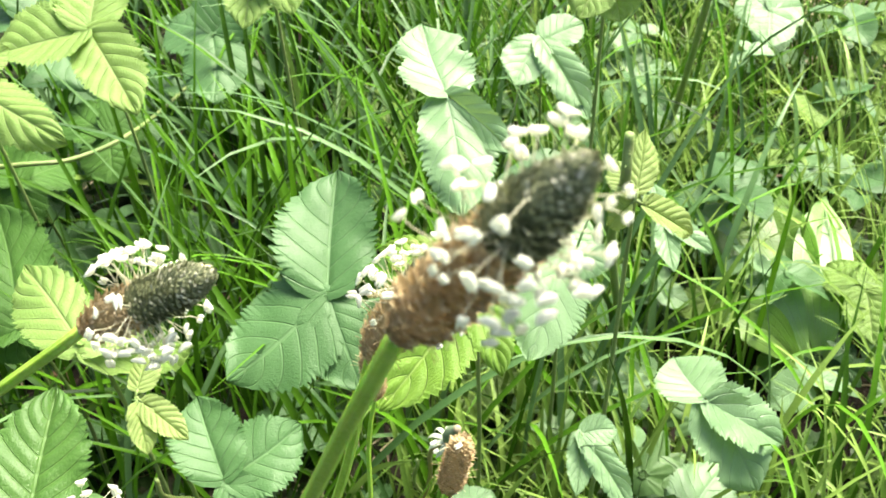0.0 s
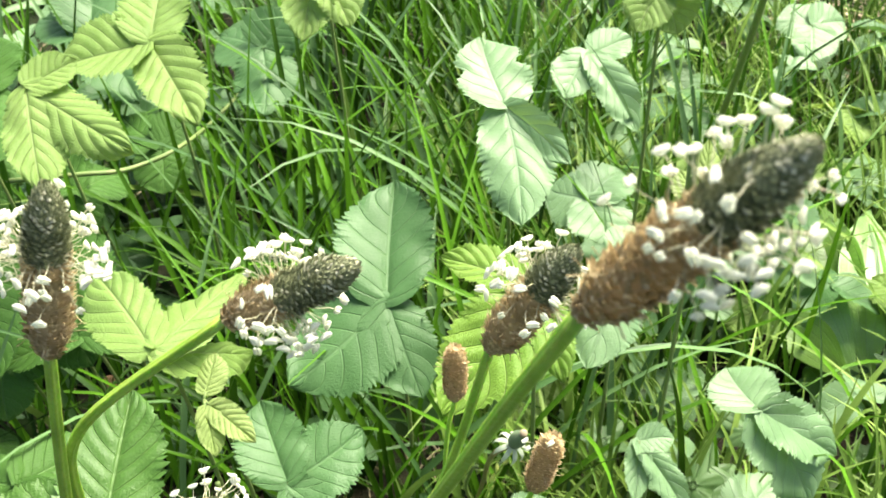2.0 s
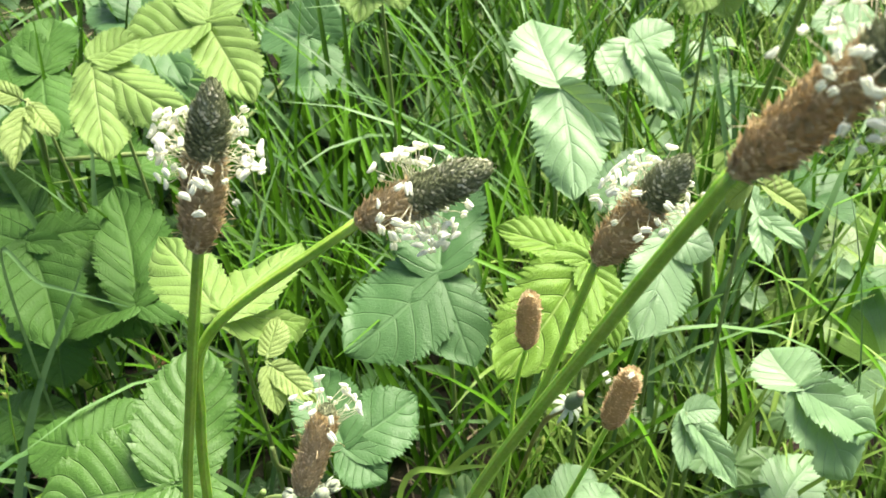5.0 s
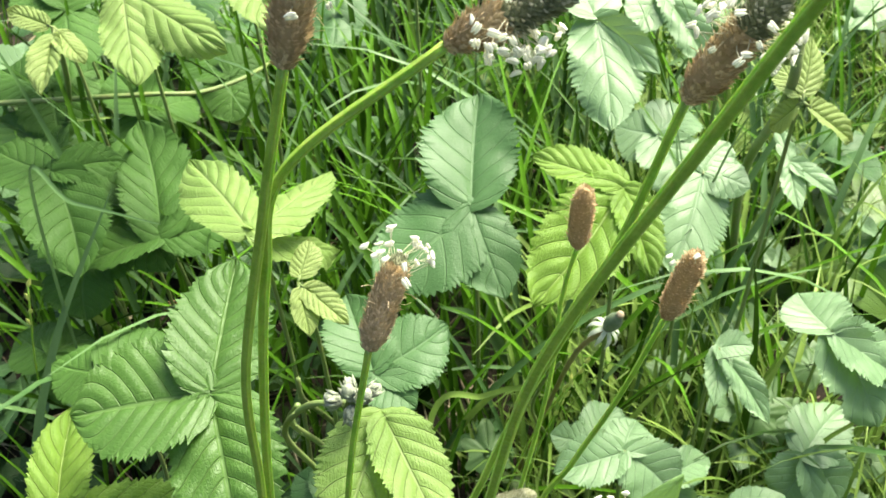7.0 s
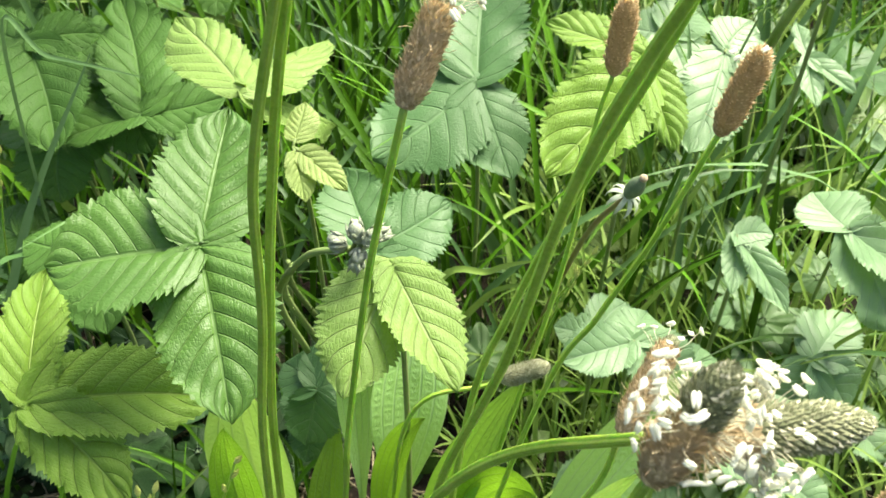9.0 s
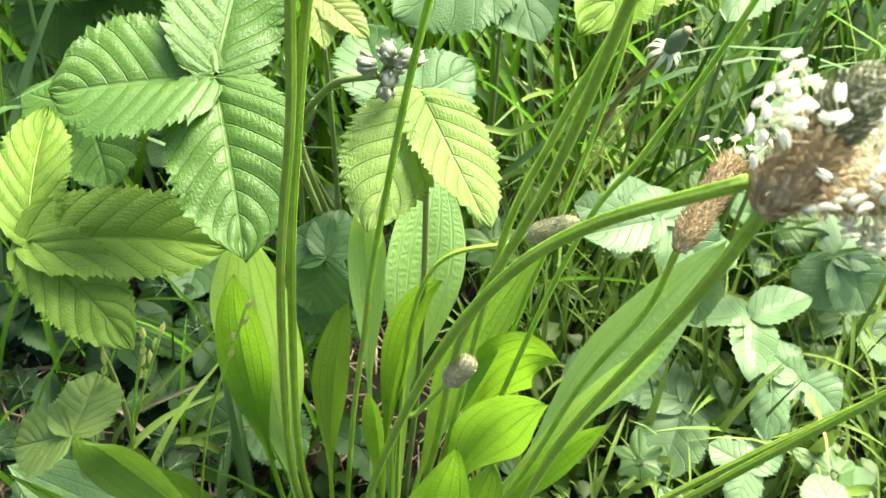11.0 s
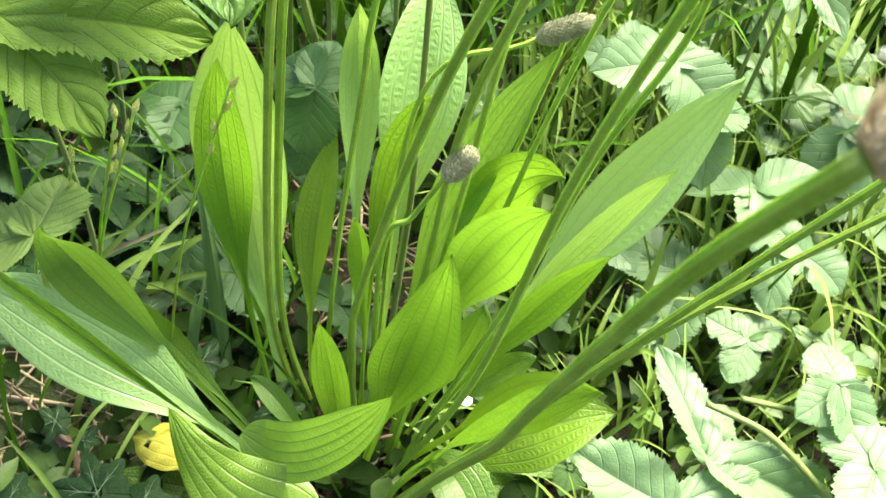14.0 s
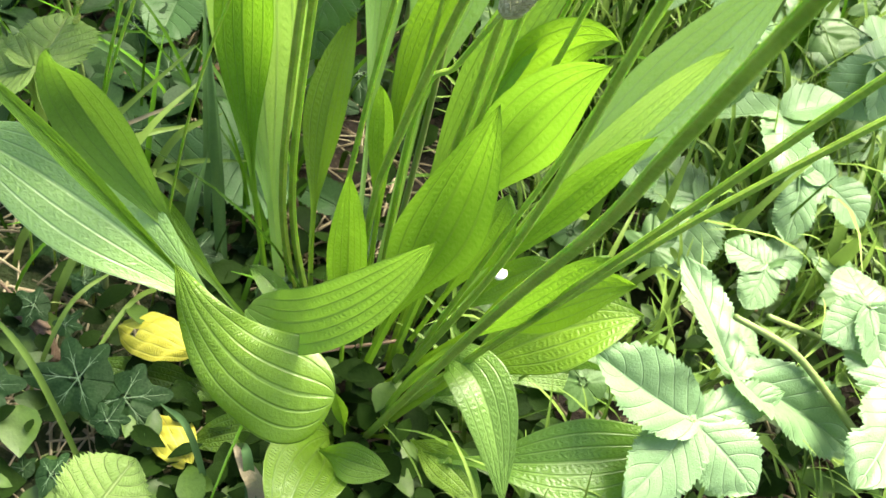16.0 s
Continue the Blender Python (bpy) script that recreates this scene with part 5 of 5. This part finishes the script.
grass_blade((0.1332, 0.3827, 0.0444), (0.1190, 0.3901, 0.1022), (0.1048, 0.3975, 0.1244), 0.0042, GRASS_SUNLIT)
grass_blade((0.1930, 0.3645, 0.0444), (0.1404, 0.3507, 0.0667), (0.0878, 0.3369, 0.0533), 0.0032, GRASS_SUNLIT)
grass_blade((-0.0047, 0.4652, 0.0889), (-0.0301, 0.4269, 0.1244), (-0.0554, 0.3885, 0.1244), 0.0026, GRASS_SUNLIT)
grass_blade((-0.1741, 0.7019, 0.0711), (-0.2017, 0.6771, 0.1422), (-0.2293, 0.6522, 0.1778), 0.0056, GRASS_BLUE)
grass_blade((-0.4442, 1.0014, 0.0889), (-0.4859, 0.9501, 0.1156), (-0.5276, 0.8988, 0.1067), 0.0095, GRASS_BLUE)
grass_blade((-0.0232, 0.6644, 0.0533), (-0.0831, 0.7281, 0.1556), (-0.1430, 0.7919, 0.2222), 0.0067, GRASS_BLUE)
grass_blade((-0.0496, 0.5657, 0.0533), (-0.0719, 0.6094, 0.1556), (-0.0941, 0.6531, 0.2222), 0.0047, GRASS_BLUE)
grass_blade((-0.1015, 0.6624, 0.0533), (-0.1125, 0.6797, 0.1600), (-0.1235, 0.6971, 0.2311), 0.0051, GRASS_SUNLIT)
grass_blade((-0.0755, 0.7361, 0.0533), (-0.1497, 0.7481, 0.1422), (-0.2238, 0.7600, 0.1956), 0.0059, GRASS_BLUE)
grass_blade((0.1399, 0.6839, 0.0533), (0.1270, 0.6660, 0.1333), (0.1141, 0.6480, 0.1778), 0.0046, GRASS_SUNLIT)
grass_blade((0.2154, 0.8287, 0.0444), (0.1950, 0.7232, 0.1956), (0.1746, 0.6178, 0.3111), 0.0041, GRASS_SUNLIT)
grass_blade((0.0520, 0.9538, 0.0444), (0.0714, 0.8856, 0.1511), (0.0909, 0.8174, 0.2222), 0.0065, GRASS_SUNLIT)
grass_blade((0.1949, 0.3575, 0.0444), (0.1366, 0.3355, 0.0800), (0.0782, 0.3136, 0.0800), 0.0028, GRASS_SUNLIT)
grass_blade((0.0510, 0.4363, 0.0356), (0.0528, 0.4538, 0.0889), (0.0547, 0.4713, 0.1067), 0.0050, GRASS_SUNLIT)
grass_blade((0.1513, 0.3944, 0.0178), (0.1265, 0.3872, 0.0533), (0.1018, 0.3800, 0.0533), 0.0058, GRASS_BLUE)
grass_blade((0.1041, 0.3417, 0.0089), (0.0884, 0.3414, 0.0444), (0.0727, 0.3411, 0.0444), 0.0043, GRASS_BLUE)
grass_blade((0.0954, 0.3162, 0.0089), (0.0720, 0.3086, 0.0489), (0.0485, 0.3010, 0.0533), 0.0035, GRASS_BLUE)
grass_blade((0.1330, 0.2538, 0.0178), (0.1364, 0.2494, 0.0622), (0.1398, 0.2449, 0.0711), 0.0081, GRASS_SUNLIT)
grass_blade((0.0660, 0.2507, 0.0178), (0.0478, 0.2330, 0.0489), (0.0295, 0.2152, 0.0444), 0.0037, GRASS_SUNLIT)
grass_blade((0.1219, 0.2475, 0.0267), (0.1037, 0.2373, 0.0533), (0.0855, 0.2271, 0.0444), 0.0038, GRASS_BLUE)
grass_blade((0.1902, 0.3555, 0.0267), (0.1529, 0.3103, 0.0533), (0.1156, 0.2650, 0.0444), 0.0042, GRASS_SUNLIT)
grass_blade((0.1717, 0.2425, 0.0267), (0.1382, 0.2205, 0.0533), (0.1048, 0.1984, 0.0444), 0.0053, GRASS_SUNLIT)
grass_blade((0.0801, 0.2864, 0.0178), (0.0802, 0.2879, 0.0578), (0.0803, 0.2894, 0.0622), 0.0028, GRASS_SUNLIT)
grass_blade((0.0707, 0.2562, 0.0178), (0.0847, 0.2621, 0.0533), (0.0986, 0.2680, 0.0533), 0.0034, GRASS_SUNLIT)
grass_blade((0.0277, 0.2185, 0.0178), (0.0411, 0.2187, 0.0489), (0.0545, 0.2188, 0.0444), 0.0033, GRASS_SUNLIT)
grass_blade((-0.3132, 0.3072, 0.0797), (-0.2933, 0.3445, 0.1638), (-0.2552, 0.3828, 0.2480), 0.0052, GRASS_BLUE)
grass_blade((-0.2820, 0.3513, 0.2654), (-0.2523, 0.3324, 0.2784), (-0.2019, 0.3100, 0.2862), 0.0018, GRASS_BLUE)
grass_blade((-0.2338, 0.2300, 0.0241), (-0.2086, 0.2386, 0.0598), (-0.1815, 0.2560, 0.0899), 0.0025, GRASS_SUNLIT)
grass_blade((-0.2110, 0.2213, 0.0178), (-0.1806, 0.2223, 0.0470), (-0.1477, 0.2207, 0.0608), 0.0028, GRASS_SUNLIT)
grass_blade((-0.1534, 0.1938, 0.0101), (-0.1600, 0.1990, 0.0810), (-0.1696, 0.2162, 0.1356), 0.0034, GRASS_BLUE)
grass_blade((-0.1687, 0.1804, 0.0108), (-0.1669, 0.1918, 0.0476), (-0.1646, 0.2071, 0.0745), 0.0025, GRASS_BLUE)
grass_blade((-0.2599, 0.2309, 0.0235), (-0.2334, 0.2280, 0.0491), (-0.2078, 0.2308, 0.0663), 0.0025, GRASS_SUNLIT)
grass_blade((-0.2323, 0.1339, 0.0464), (-0.2287, 0.1318, 0.0714), (-0.2297, 0.1394, 0.0913), 0.0022, GRASS)
grass_blade((-0.2300, 0.2359, 0.0295), (-0.2018, 0.2352, 0.0571), (-0.1828, 0.2356, 0.0719), 0.0017, STRAW)
grass_blade((-0.2364, 0.2395, 0.0324), (-0.2146, 0.2267, 0.0290), (-0.1920, 0.2172, 0.0152), 0.0020, STRAW)
grass_blade((-0.2165, 0.2134, -0.0028), (-0.1976, 0.2148, 0.0061), (-0.1780, 0.2215, 0.0064), 0.0022, STRAW)
grass_blade((-0.1122, 0.0821, 0.0289), (-0.1175, 0.0859, 0.0384), (-0.1247, 0.0925, 0.0436), 0.0064, STRAW)
grass_blade((-0.0748, 0.2650, 0.2040), (-0.0489, 0.2627, 0.2319), (-0.0306, 0.2518, 0.2507), 0.0025, GRASS_SUNLIT)
grass_blade((0.0277, 0.3278, 0.1144), (0.0367, 0.3265, 0.1506), (0.0515, 0.3236, 0.1852), 0.0028, GRASS_SUNLIT)
# far plantain leaves
FAR_PLANT = thing("plantain_rosette", (0.2960, 0.5150, 0.0000), "leaf rosette of a further ribwort plantain in grass", "plantain")
rosette_leaf(FAR_PLANT, (0.2960, 0.5150, 0.0000), (0.2470, 0.5784, 0.0620), (0.2273, 0.6678, 0.0706), 0.0486, -10, 0.25, stem=0.12)
rosette_leaf(FAR_PLANT, (0.2960, 0.5150, 0.0000), (0.2753, 0.6060, 0.0647), (0.2723, 0.6953, 0.0733), 0.0453, 10, 0.25, stem=0.12)
rosette_leaf(FAR_PLANT, (0.2960, 0.5150, 0.0000), (0.2421, 0.5365, 0.0580), (0.2025, 0.5504, 0.0593), 0.0330, 0, 0.25, stem=0.12)
rosette_leaf(FAR_PLANT, (0.2960, 0.5150, 0.0000), (0.2961, 0.5828, 0.0625), (0.3255, 0.6785, 0.0717), 0.0453, 0, 0.25, stem=0.12, mat=PLANTAIN_LIT)
rosette_leaf(FAR_PLANT, (0.2960, 0.5150, 0.0000), (0.2561, 0.5611, 0.0604), (0.2314, 0.6215, 0.0662), 0.0412, -20, 0.25, stem=0.12, mat=PLANTAIN_LIT)
# canes
cane([(-0.4224, 0.5627, 0.1778), (-0.3024, 0.5698, 0.1867), (-0.2596, 0.5928, 0.1778), (-0.2282, 0.6653, 0.1600), (-0.2502, 0.9891, 0.0178)], 0.0018)
cane([(-0.4079, 0.6030, 0.0178), (-0.3793, 0.5954, 0.1244), (-0.3326, 0.5244, 0.2222), (-0.3148, 0.4892, 0.2844)], 0.0022)
cane([(0.1360, 0.5148, 0.0444), (0.0978, 0.4421, 0.2222), (0.0764, 0.3395, 0.3467), (0.0744, 0.3351, 0.3822)], 0.0026)
cane([(-0.1296, 0.2573, 0.1778), (-0.1321, 0.2212, 0.2489), (-0.1169, 0.1999, 0.2933), (-0.1002, 0.1918, 0.3067)], 0.0014)
cane([(-0.1223, 0.3432, 0.0444), (-0.1340, 0.3041, 0.1333), (-0.1342, 0.2416, 0.2311), (-0.1257, 0.2226, 0.2667)], 0.0017)
cane([(0.1375, 0.1437, 0.0444), (0.1114, 0.1564, 0.0622), (0.0863, 0.1625, 0.0800), (0.0586, 0.1662, 0.0889)], 0.0017)
cane([(0.1681, 0.2010, 0.0356), (0.1242, 0.1939, 0.0533), (0.0782, 0.1780, 0.0800)], 0.0016)
cane([(-0.1394, 0.3940, 0.0356), (-0.1463, 0.3515, 0.1067), (-0.1474, 0.3172, 0.1600), (-0.1482, 0.3153, 0.1778)], 0.0017)
cane([(0.2192, 0.8191, 0.0444), (0.1929, 0.6984, 0.1778), (0.1621, 0.5689, 0.3200), (0.1463, 0.5188, 0.3733)], 0.0025)
cane([(0.0073, 0.3930, 0.0267), (-0.0161, 0.3732, 0.0889), (-0.0145, 0.3578, 0.1333), (-0.0126, 0.2947, 0.2222)], 0.0011)
sedge_spike((-0.1391, 0.1603, 0.2267))
sedge_spike((-0.1674, 0.1511, 0.2178))
sedge_spike((-0.1966, 0.1649, 0.1778))
sedge_spike((-0.2086, 0.1602, 0.1511))
sedge_spike((-0.1739, 0.1523, 0.2133))
sedge_spike((-0.2944, 0.3393, 0.2133))
sedge_spike((-0.0038, 0.3179, 0.1778))
sedge_spike((0.0059, 0.3357, 0.1778))
DANDELION_FOOT = (-0.0093, 0.3738, 0.0889); DANDELION_MID = (-0.0059, 0.2992, 0.2222)
TWIG_A = (0.2132, 0.7063, 0.0533); TWIG_B = (0.3121, 0.7078, 0.0711)
TWIG_C = (-0.2344, 0.3019, 0.0267); TWIG_D = (-0.2096, 0.2479, 0.0089)
TWIG_E = (-0.1815, 0.2083, 0.0053); TWIG_F = (-0.1357, 0.2194, 0.0089)
TWIG_G = (-0.2393, 0.1543, 0.0089); TWIG_H = (-0.2086, 0.1351, 0.0044)
# ---- low leaves that close the gaps ----


def low_leaves():
    """Nearest low bramble leaves, as copies of a few."""
    r = random.Random(5)
    made = []
    for i, state in enumerate(("mature", "mature", "pale", "fresh")):
        c = Vector((2.0 + i * 0.3, 3.0, 0.06))
        ls = []
        for k in range(3):
            a = k * 2.0 + r.uniform(-.3, .3)
            ls.append((c + Vector((math.cos(a), math.sin(a), -0.25)) * 0.046, 0.036, 0))
        made.append(bramble_spray(c, ls, state, (c.x + 0.01, c.y + 0.02, 0.0)))
    n = 0
    while n < 96:
        x, y = r.uniform(-0.6, 0.6), r.uniform(0.24, 0.95)
        if abs(x) > 0.25 + 0.42 * y or (abs(x + 0.08) < 0.12 and 0.4 < y < 1.1 and r.random() < 0.7):
            continue
        if (x < 0.05 and y < 0.36 and r.random() < 0.93) or (x > 0.04 and y < 0.5 and r.random() < 0.6):
            continue
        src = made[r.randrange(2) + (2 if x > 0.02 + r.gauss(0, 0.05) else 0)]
        s = r.uniform(0.5, 1.0)
        m = pose(x, y, r.uniform(-0.035, 0.04) if x > 0 else r.uniform(-0.035, 0.02), r.uniform(-12, 12), r.uniform(-12, 12), r.uniform(0, 360))
        copy_thing(src, m).scale = (s, s, s)
        n += 1
    for ob in made:
        ob.matrix_basis = pose(r.uniform(-0.5, 0.5), r.uniform(0.7, 1.2), 0, 0, 0, r.uniform(0, 360))


low_leaves()


def far_leaves(name, count, mat, spot, seed, size, high, label):
    """The uncounted leaves further off and lower down, joined."""
    r = random.Random(seed)
    rows, cols = 20, 7
    shape, uv = [], []
    for i in range(rows):
        u = i / (rows - 1)
        for j in range(cols):
            v = 2 * j / (cols - 1) - 1
            saw = (i % 2) * 0.10 * abs(v) ** 4 * min(1, 4 * (1 - u))
            shape.append((v * 0.42 * leaf_half(u) * (1 + saw), u, 0.15 * abs(v) * leaf_half(u) - 0.22 * u * u + 0.02 * math.sin(9 * u + 2 * v)))
            uv.append((u, (v + 1) / 2))
    base, faces = np.array(shape), grid_faces(rows, cols)
    vs, fs, uvs = [], [], []
    for k in range(count):
        x, y = spot(r)
        p = Vector((x, y, ground_height(x, y) + r.uniform(0.006, high)))
        first = r.uniform(0, 360)
        l = r.uniform(*size)
        for t in range(3):
            m = Matrix.Translation(p) @ pose(0, 0, 0, r.uniform(-22, 22), r.uniform(-22, 22), first + t * 120 + r.uniform(-25, 25)) @ Matrix.Diagonal((l * r.uniform(0.7, 1.1), l, l, 1))
            o = len(vs) * len(base)
            a = np.array(m)
            vs.append(base @ a[:3, :3].T + a[:3, 3])
            fs.extend([(q[0] + o, q[1] + o, q[2] + o, q[3] + o) for q in faces])
            uvs.extend(uv)
    tagged(new(name, mesh_of(name, np.concatenate(vs), fs, mat, uvs)), label, "undergrowth", kind="stuff")


def far_spot(r):
    while True:
        x, y = r.uniform(-1.5, 1.5), r.uniform(0.55, 2.4)
        if r.gauss(1.0, 0.09) < math.hypot(x / 1.3, (y - 1.1) / 1.15):
            continue
        if bare(x, y) and r.random() < 0.8:
            continue
        if not (abs(x + 0.08) < 0.16 and y < 1.1 and r.random() < 0.75):
            return x, y


def left_spot(r):
    return r.uniform(-0.65, -0.06), r.uniform(0.20, 0.8)


def right_spot(r):
    x = r.uniform(0.02, 0.75)
    return x, r.uniform(0.10 + 0.3 * x, 1.1)


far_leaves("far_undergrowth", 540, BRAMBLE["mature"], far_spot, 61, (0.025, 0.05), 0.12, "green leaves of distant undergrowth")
far_leaves("bright_undergrowth", 310, BRAMBLE["pale"], far_spot, 62, (0.02, 0.045), 0.13, "leaves of distant undergrowth, sunlight put into their pale colour")
# Uses the ivy green, whose colour already holds the shade.
far_leaves("shaded_undergrowth", 130, IVY, left_spot, 63, (0.014, 0.032), 0.04, "low leaves under the brambles, darkened in colour for shade")
far_leaves("clearing_undergrowth", 60, BRAMBLE["pale"], right_spot, 64, (0.014, 0.038), 0.10, "small pale leaves in the clearing, whitened in colour for the sun")

# ---- small things ----


def ball(verts, faces, c, rx, rz, axis=(0, 0, 1), rings=7, sides=9):
    o = len(verts)
    z = Vector(axis).normalized()
    x = z.orthogonal().normalized()
    y = z.cross(x)
    for i in range(rings):
        a = math.pi * i / (rings - 1)
        for k in range(sides):
            b = 2 * math.pi * k / sides
            verts.append(Vector(c) + (x * math.cos(b) + y * math.sin(b)) * rx * (math.sin(a) + 0.01) - z * rz * math.cos(a))
    faces.extend(grid_faces(rings, sides, True, o))


def bud_cluster(place):
    """Grey felted flower buds at the end of a bramble cane."""
    ob = thing("bud_cluster", place, "cluster of small grey-white felted bramble flower buds", "flower buds")
    r = random.Random(3)
    c = Vector(place)
    for k in range(11):
        d = Vector((r.gauss(0, 1), r.gauss(0, 0.7), r.gauss(0.2, 0.8))).normalized()
        p = c + d * r.uniform(0.003, 0.009)
        v, f = [], []
        ball(v, f, p, 0.0025, 0.0032, d)
        for i in range(5):
            a = i * 1.2566
            s = d.orthogonal().normalized()
            out = s * math.cos(a) + d.cross(s) * math.sin(a)
            scale_piece(v, f, p + out * 0.0021 - d * 0.0013, d, out, 0.0044, 0.0024, 0.1, r)
        part("bud", mesh_of("bud", v, f, BUD_GREY), ob)
        v, f = [], []
        tube(v, f, [c - Vector((0.004, 0, 0.004)), p - d * 0.002], 0.0005, 5)
        part("bud_stalk", mesh_of("bud_stalk", v, f, CANE), ob)


bud_cluster(BUDS)


def dandelion(head, mid, foot):
    """A closed dandelion head after flowering, bracts turned back, on a reddish stalk."""
    h, m, ft = Vector(head), Vector(mid), Vector(foot)
    root = Vector((ft.x - 0.02, ft.y, -0.006))
    ob = thing("dandelion", root, "closed dandelion head with turned-back bracts on reddish stalk", "dandelion")
    v, f = [], []
    tube(v, f, smooth_line([root, ft, m, h], 8), 0.0013, 8)
    part("flower_stalk", mesh_of("flower_stalk", v, f, RED_STALK), ob)
    axis = (h - m).normalized() * 0.6 + Vector((0.25, 0, 0.5))
    axis.normalize()
    side = axis.orthogonal().normalized()
    other = axis.cross(side)
    v, f = [], []
    rows = 9
    for i in range(rows):
        s = i / (rows - 1)
        rad = 0.0038 * (0.55 + 1.6 * s - 1.75 * s * s)
        for k in range(14):
            a = 2 * math.pi * k / 14
            v.append(h + axis * 0.012 * s + (side * math.cos(a) + other * math.sin(a)) * rad * (1 + 0.06 * (k % 2)))
    f.extend(grid_faces(rows, 14, True))
    part("flower_head", mesh_of("flower_head", v, f, DANDELION), ob)
    v, f = [], []
    ball(v, f, h + axis * 0.0128, 0.0018, 0.0016, axis)
    part("petal_tuft", mesh_of("petal_tuft", v, f, STRAW), ob, label="withered pale tuft")
    r = random.Random(9)
    for k in range(9):
        a = k * 0.698
        out = side * math.cos(a) + other * math.sin(a)
        v = []
        for i in range(6):
            t = i / 5
            p = h + out * (0.002 + 0.005 * math.sin(t * 1.9)) - axis * 0.0075 * t * t
            w = out.cross(axis) * 0.0011 * math.sin(math.pi * (0.25 + 0.75 * t)) ** 0.8
            v.extend((p - w, p + out * 0.0003, p + w))
        part("bract", mesh_of("bract", v, grid_faces(6, 3), WHITE_PETAL), ob)


dandelion(DAND, DANDELION_MID, DANDELION_FOOT)


def snail(place):
    """A tiny white snail shell resting on a leaf."""
    p = Vector(place)
    ob = thing("snail_shell", p, "tiny white snail shell on a plantain leaf", "snail shell")
    v, f = [], []
    line = []
    for i in range(34):
        t = i / 33
        a = t * 13.0
        line.append(p + Vector((math.cos(a), math.sin(a), 0)) * 0.0019 * t + Vector((0, 0, 0.0016 * (1 - t))))
    tube(v, f, line, lambda t: 0.0003 + 0.0010 * t, 8)
    part("shell", mesh_of("shell", v, f, SHELL), ob)


snail(SNAIL)


def fallen_leaf(name, foot, tip, width, mat, label, hole=None):
    a, b = Vector(foot), Vector(tip)
    ob = thing(name, a, label, "dead leaf")
    rows, cols = 30, 17
    d = (b - a).normalized()
    x = d.cross(Vector((0, -0.3, 1))).normalized()
    z = x.cross(d)
    v, uvs = [], []
    for i in range(rows):
        u = i / (rows - 1)
        w = width * 0.5 * math.sin(math.pi * (0.06 + 0.9 * u)) ** 0.7
        for j in range(cols):
            q = 2 * j / (cols - 1) - 1
            v.append(a.lerp(b, u) + x * q * w + z * (0.004 * math.sin(math.pi * u) - 0.14 * width * q * q + 0.0008 * math.sin(u * 20 + 5 * q)))
            uvs.append((u, (q + 1) / 2))
    f = grid_faces(rows, cols)
    if hole:
        f = [q for q in f if ((q[0] // cols - hole[0]) / 1.6) ** 2 + ((q[0] % cols - hole[1]) / 1.3) ** 2 > 1.0]
    part("blade", mesh_of("blade", v, f, mat, uvs), ob)


fallen_leaf("yellow_leaf", YELLOW, YTIP, 0.021, YELLOW_LEAF, "yellowed plantain leaf with a dark hole on soil", (8, 9))
fallen_leaf("yellow_leaf", YELLOW_B, YTIP_B, 0.018, YELLOW_LEAF, "old yellow leaf under the plantain rosette")
fallen_leaf("brown_leaf", Vector(DEAD) - Vector((0.012, 0, 0.004)), Vector(DEAD) + Vector((0.014, 0.003, 0.004)), 0.016, DEAD_LEAF, "curled brown dead leaf on the soil")
dead = random.Random(17)
for _ in range(12):
    q = Vector((dead.uniform(-0.3, 0.5), dead.uniform(0.03, 0.7), 0.004))
    e = Vector((dead.uniform(-1, 1), dead.uniform(-1, 1), 0.15)).normalized() * dead.uniform(0.012, 0.03)
    fallen_leaf("brown_leaf", q, q + e, dead.uniform(0.007, 0.016), DEAD_LEAF, "small curled brown dead leaf on the soil")


def twig(a, b, radius):
    a, b = Vector(a), Vector(b)
    ob = thing("twig", a, "dry brown twig lying in the undergrowth", "twig", "twigs")
    v, f = [], []
    m = a.lerp(b, 0.45) + Vector((0.004, 0.003, 0.004))
    line = smooth_line([a, m, b], 7)
    tube(v, f, line, lambda t: radius * (1 - 0.4 * t), 7)
    tube(v, f, [line[6], line[6] + (b - a) * 0.2 + Vector((0.004, -0.003, 0.006))], lambda t: radius * 0.5 * (1 - 0.5 * t), 5)
    part("stem", mesh_of("stem", v, f, TWIG), ob)


twig((-0.1878, 0.2088, 0.0014), (-0.1361, 0.2149, 0.0097), 0.0022)
twig(TWIG_A, TWIG_B, 0.0022)
twig(TWIG_C, TWIG_D, 0.0008)
twig(TWIG_E, TWIG_F, 0.0012)
twig(TWIG_G, TWIG_H, 0.0045)
tw = random.Random(31)
for _ in range(14):
    p = Vector((tw.uniform(-0.28, 0.35), tw.uniform(0.04, 0.5), 0.003))
    e = Vector((tw.uniform(-1, 1), tw.uniform(-0.6, 0.6), 0.05)).normalized() * tw.uniform(0.03, 0.09)
    twig(p, p + e, tw.uniform(0.0005, 0.0014))
iv = random.Random(41)
for _ in range(56):
    x, y = iv.uniform(-0.36, -0.10), iv.uniform(0.05, 0.42)
    if min(math.hypot(x - q[0], y - q[1]) for q in (YELLOW, YTIP, YTIP_B)) < 0.03:
        continue
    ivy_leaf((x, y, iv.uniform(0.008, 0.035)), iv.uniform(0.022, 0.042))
for _ in range(40):
    x, y = iv.uniform(-0.08, 0.34), iv.uniform(0.12, 0.55)
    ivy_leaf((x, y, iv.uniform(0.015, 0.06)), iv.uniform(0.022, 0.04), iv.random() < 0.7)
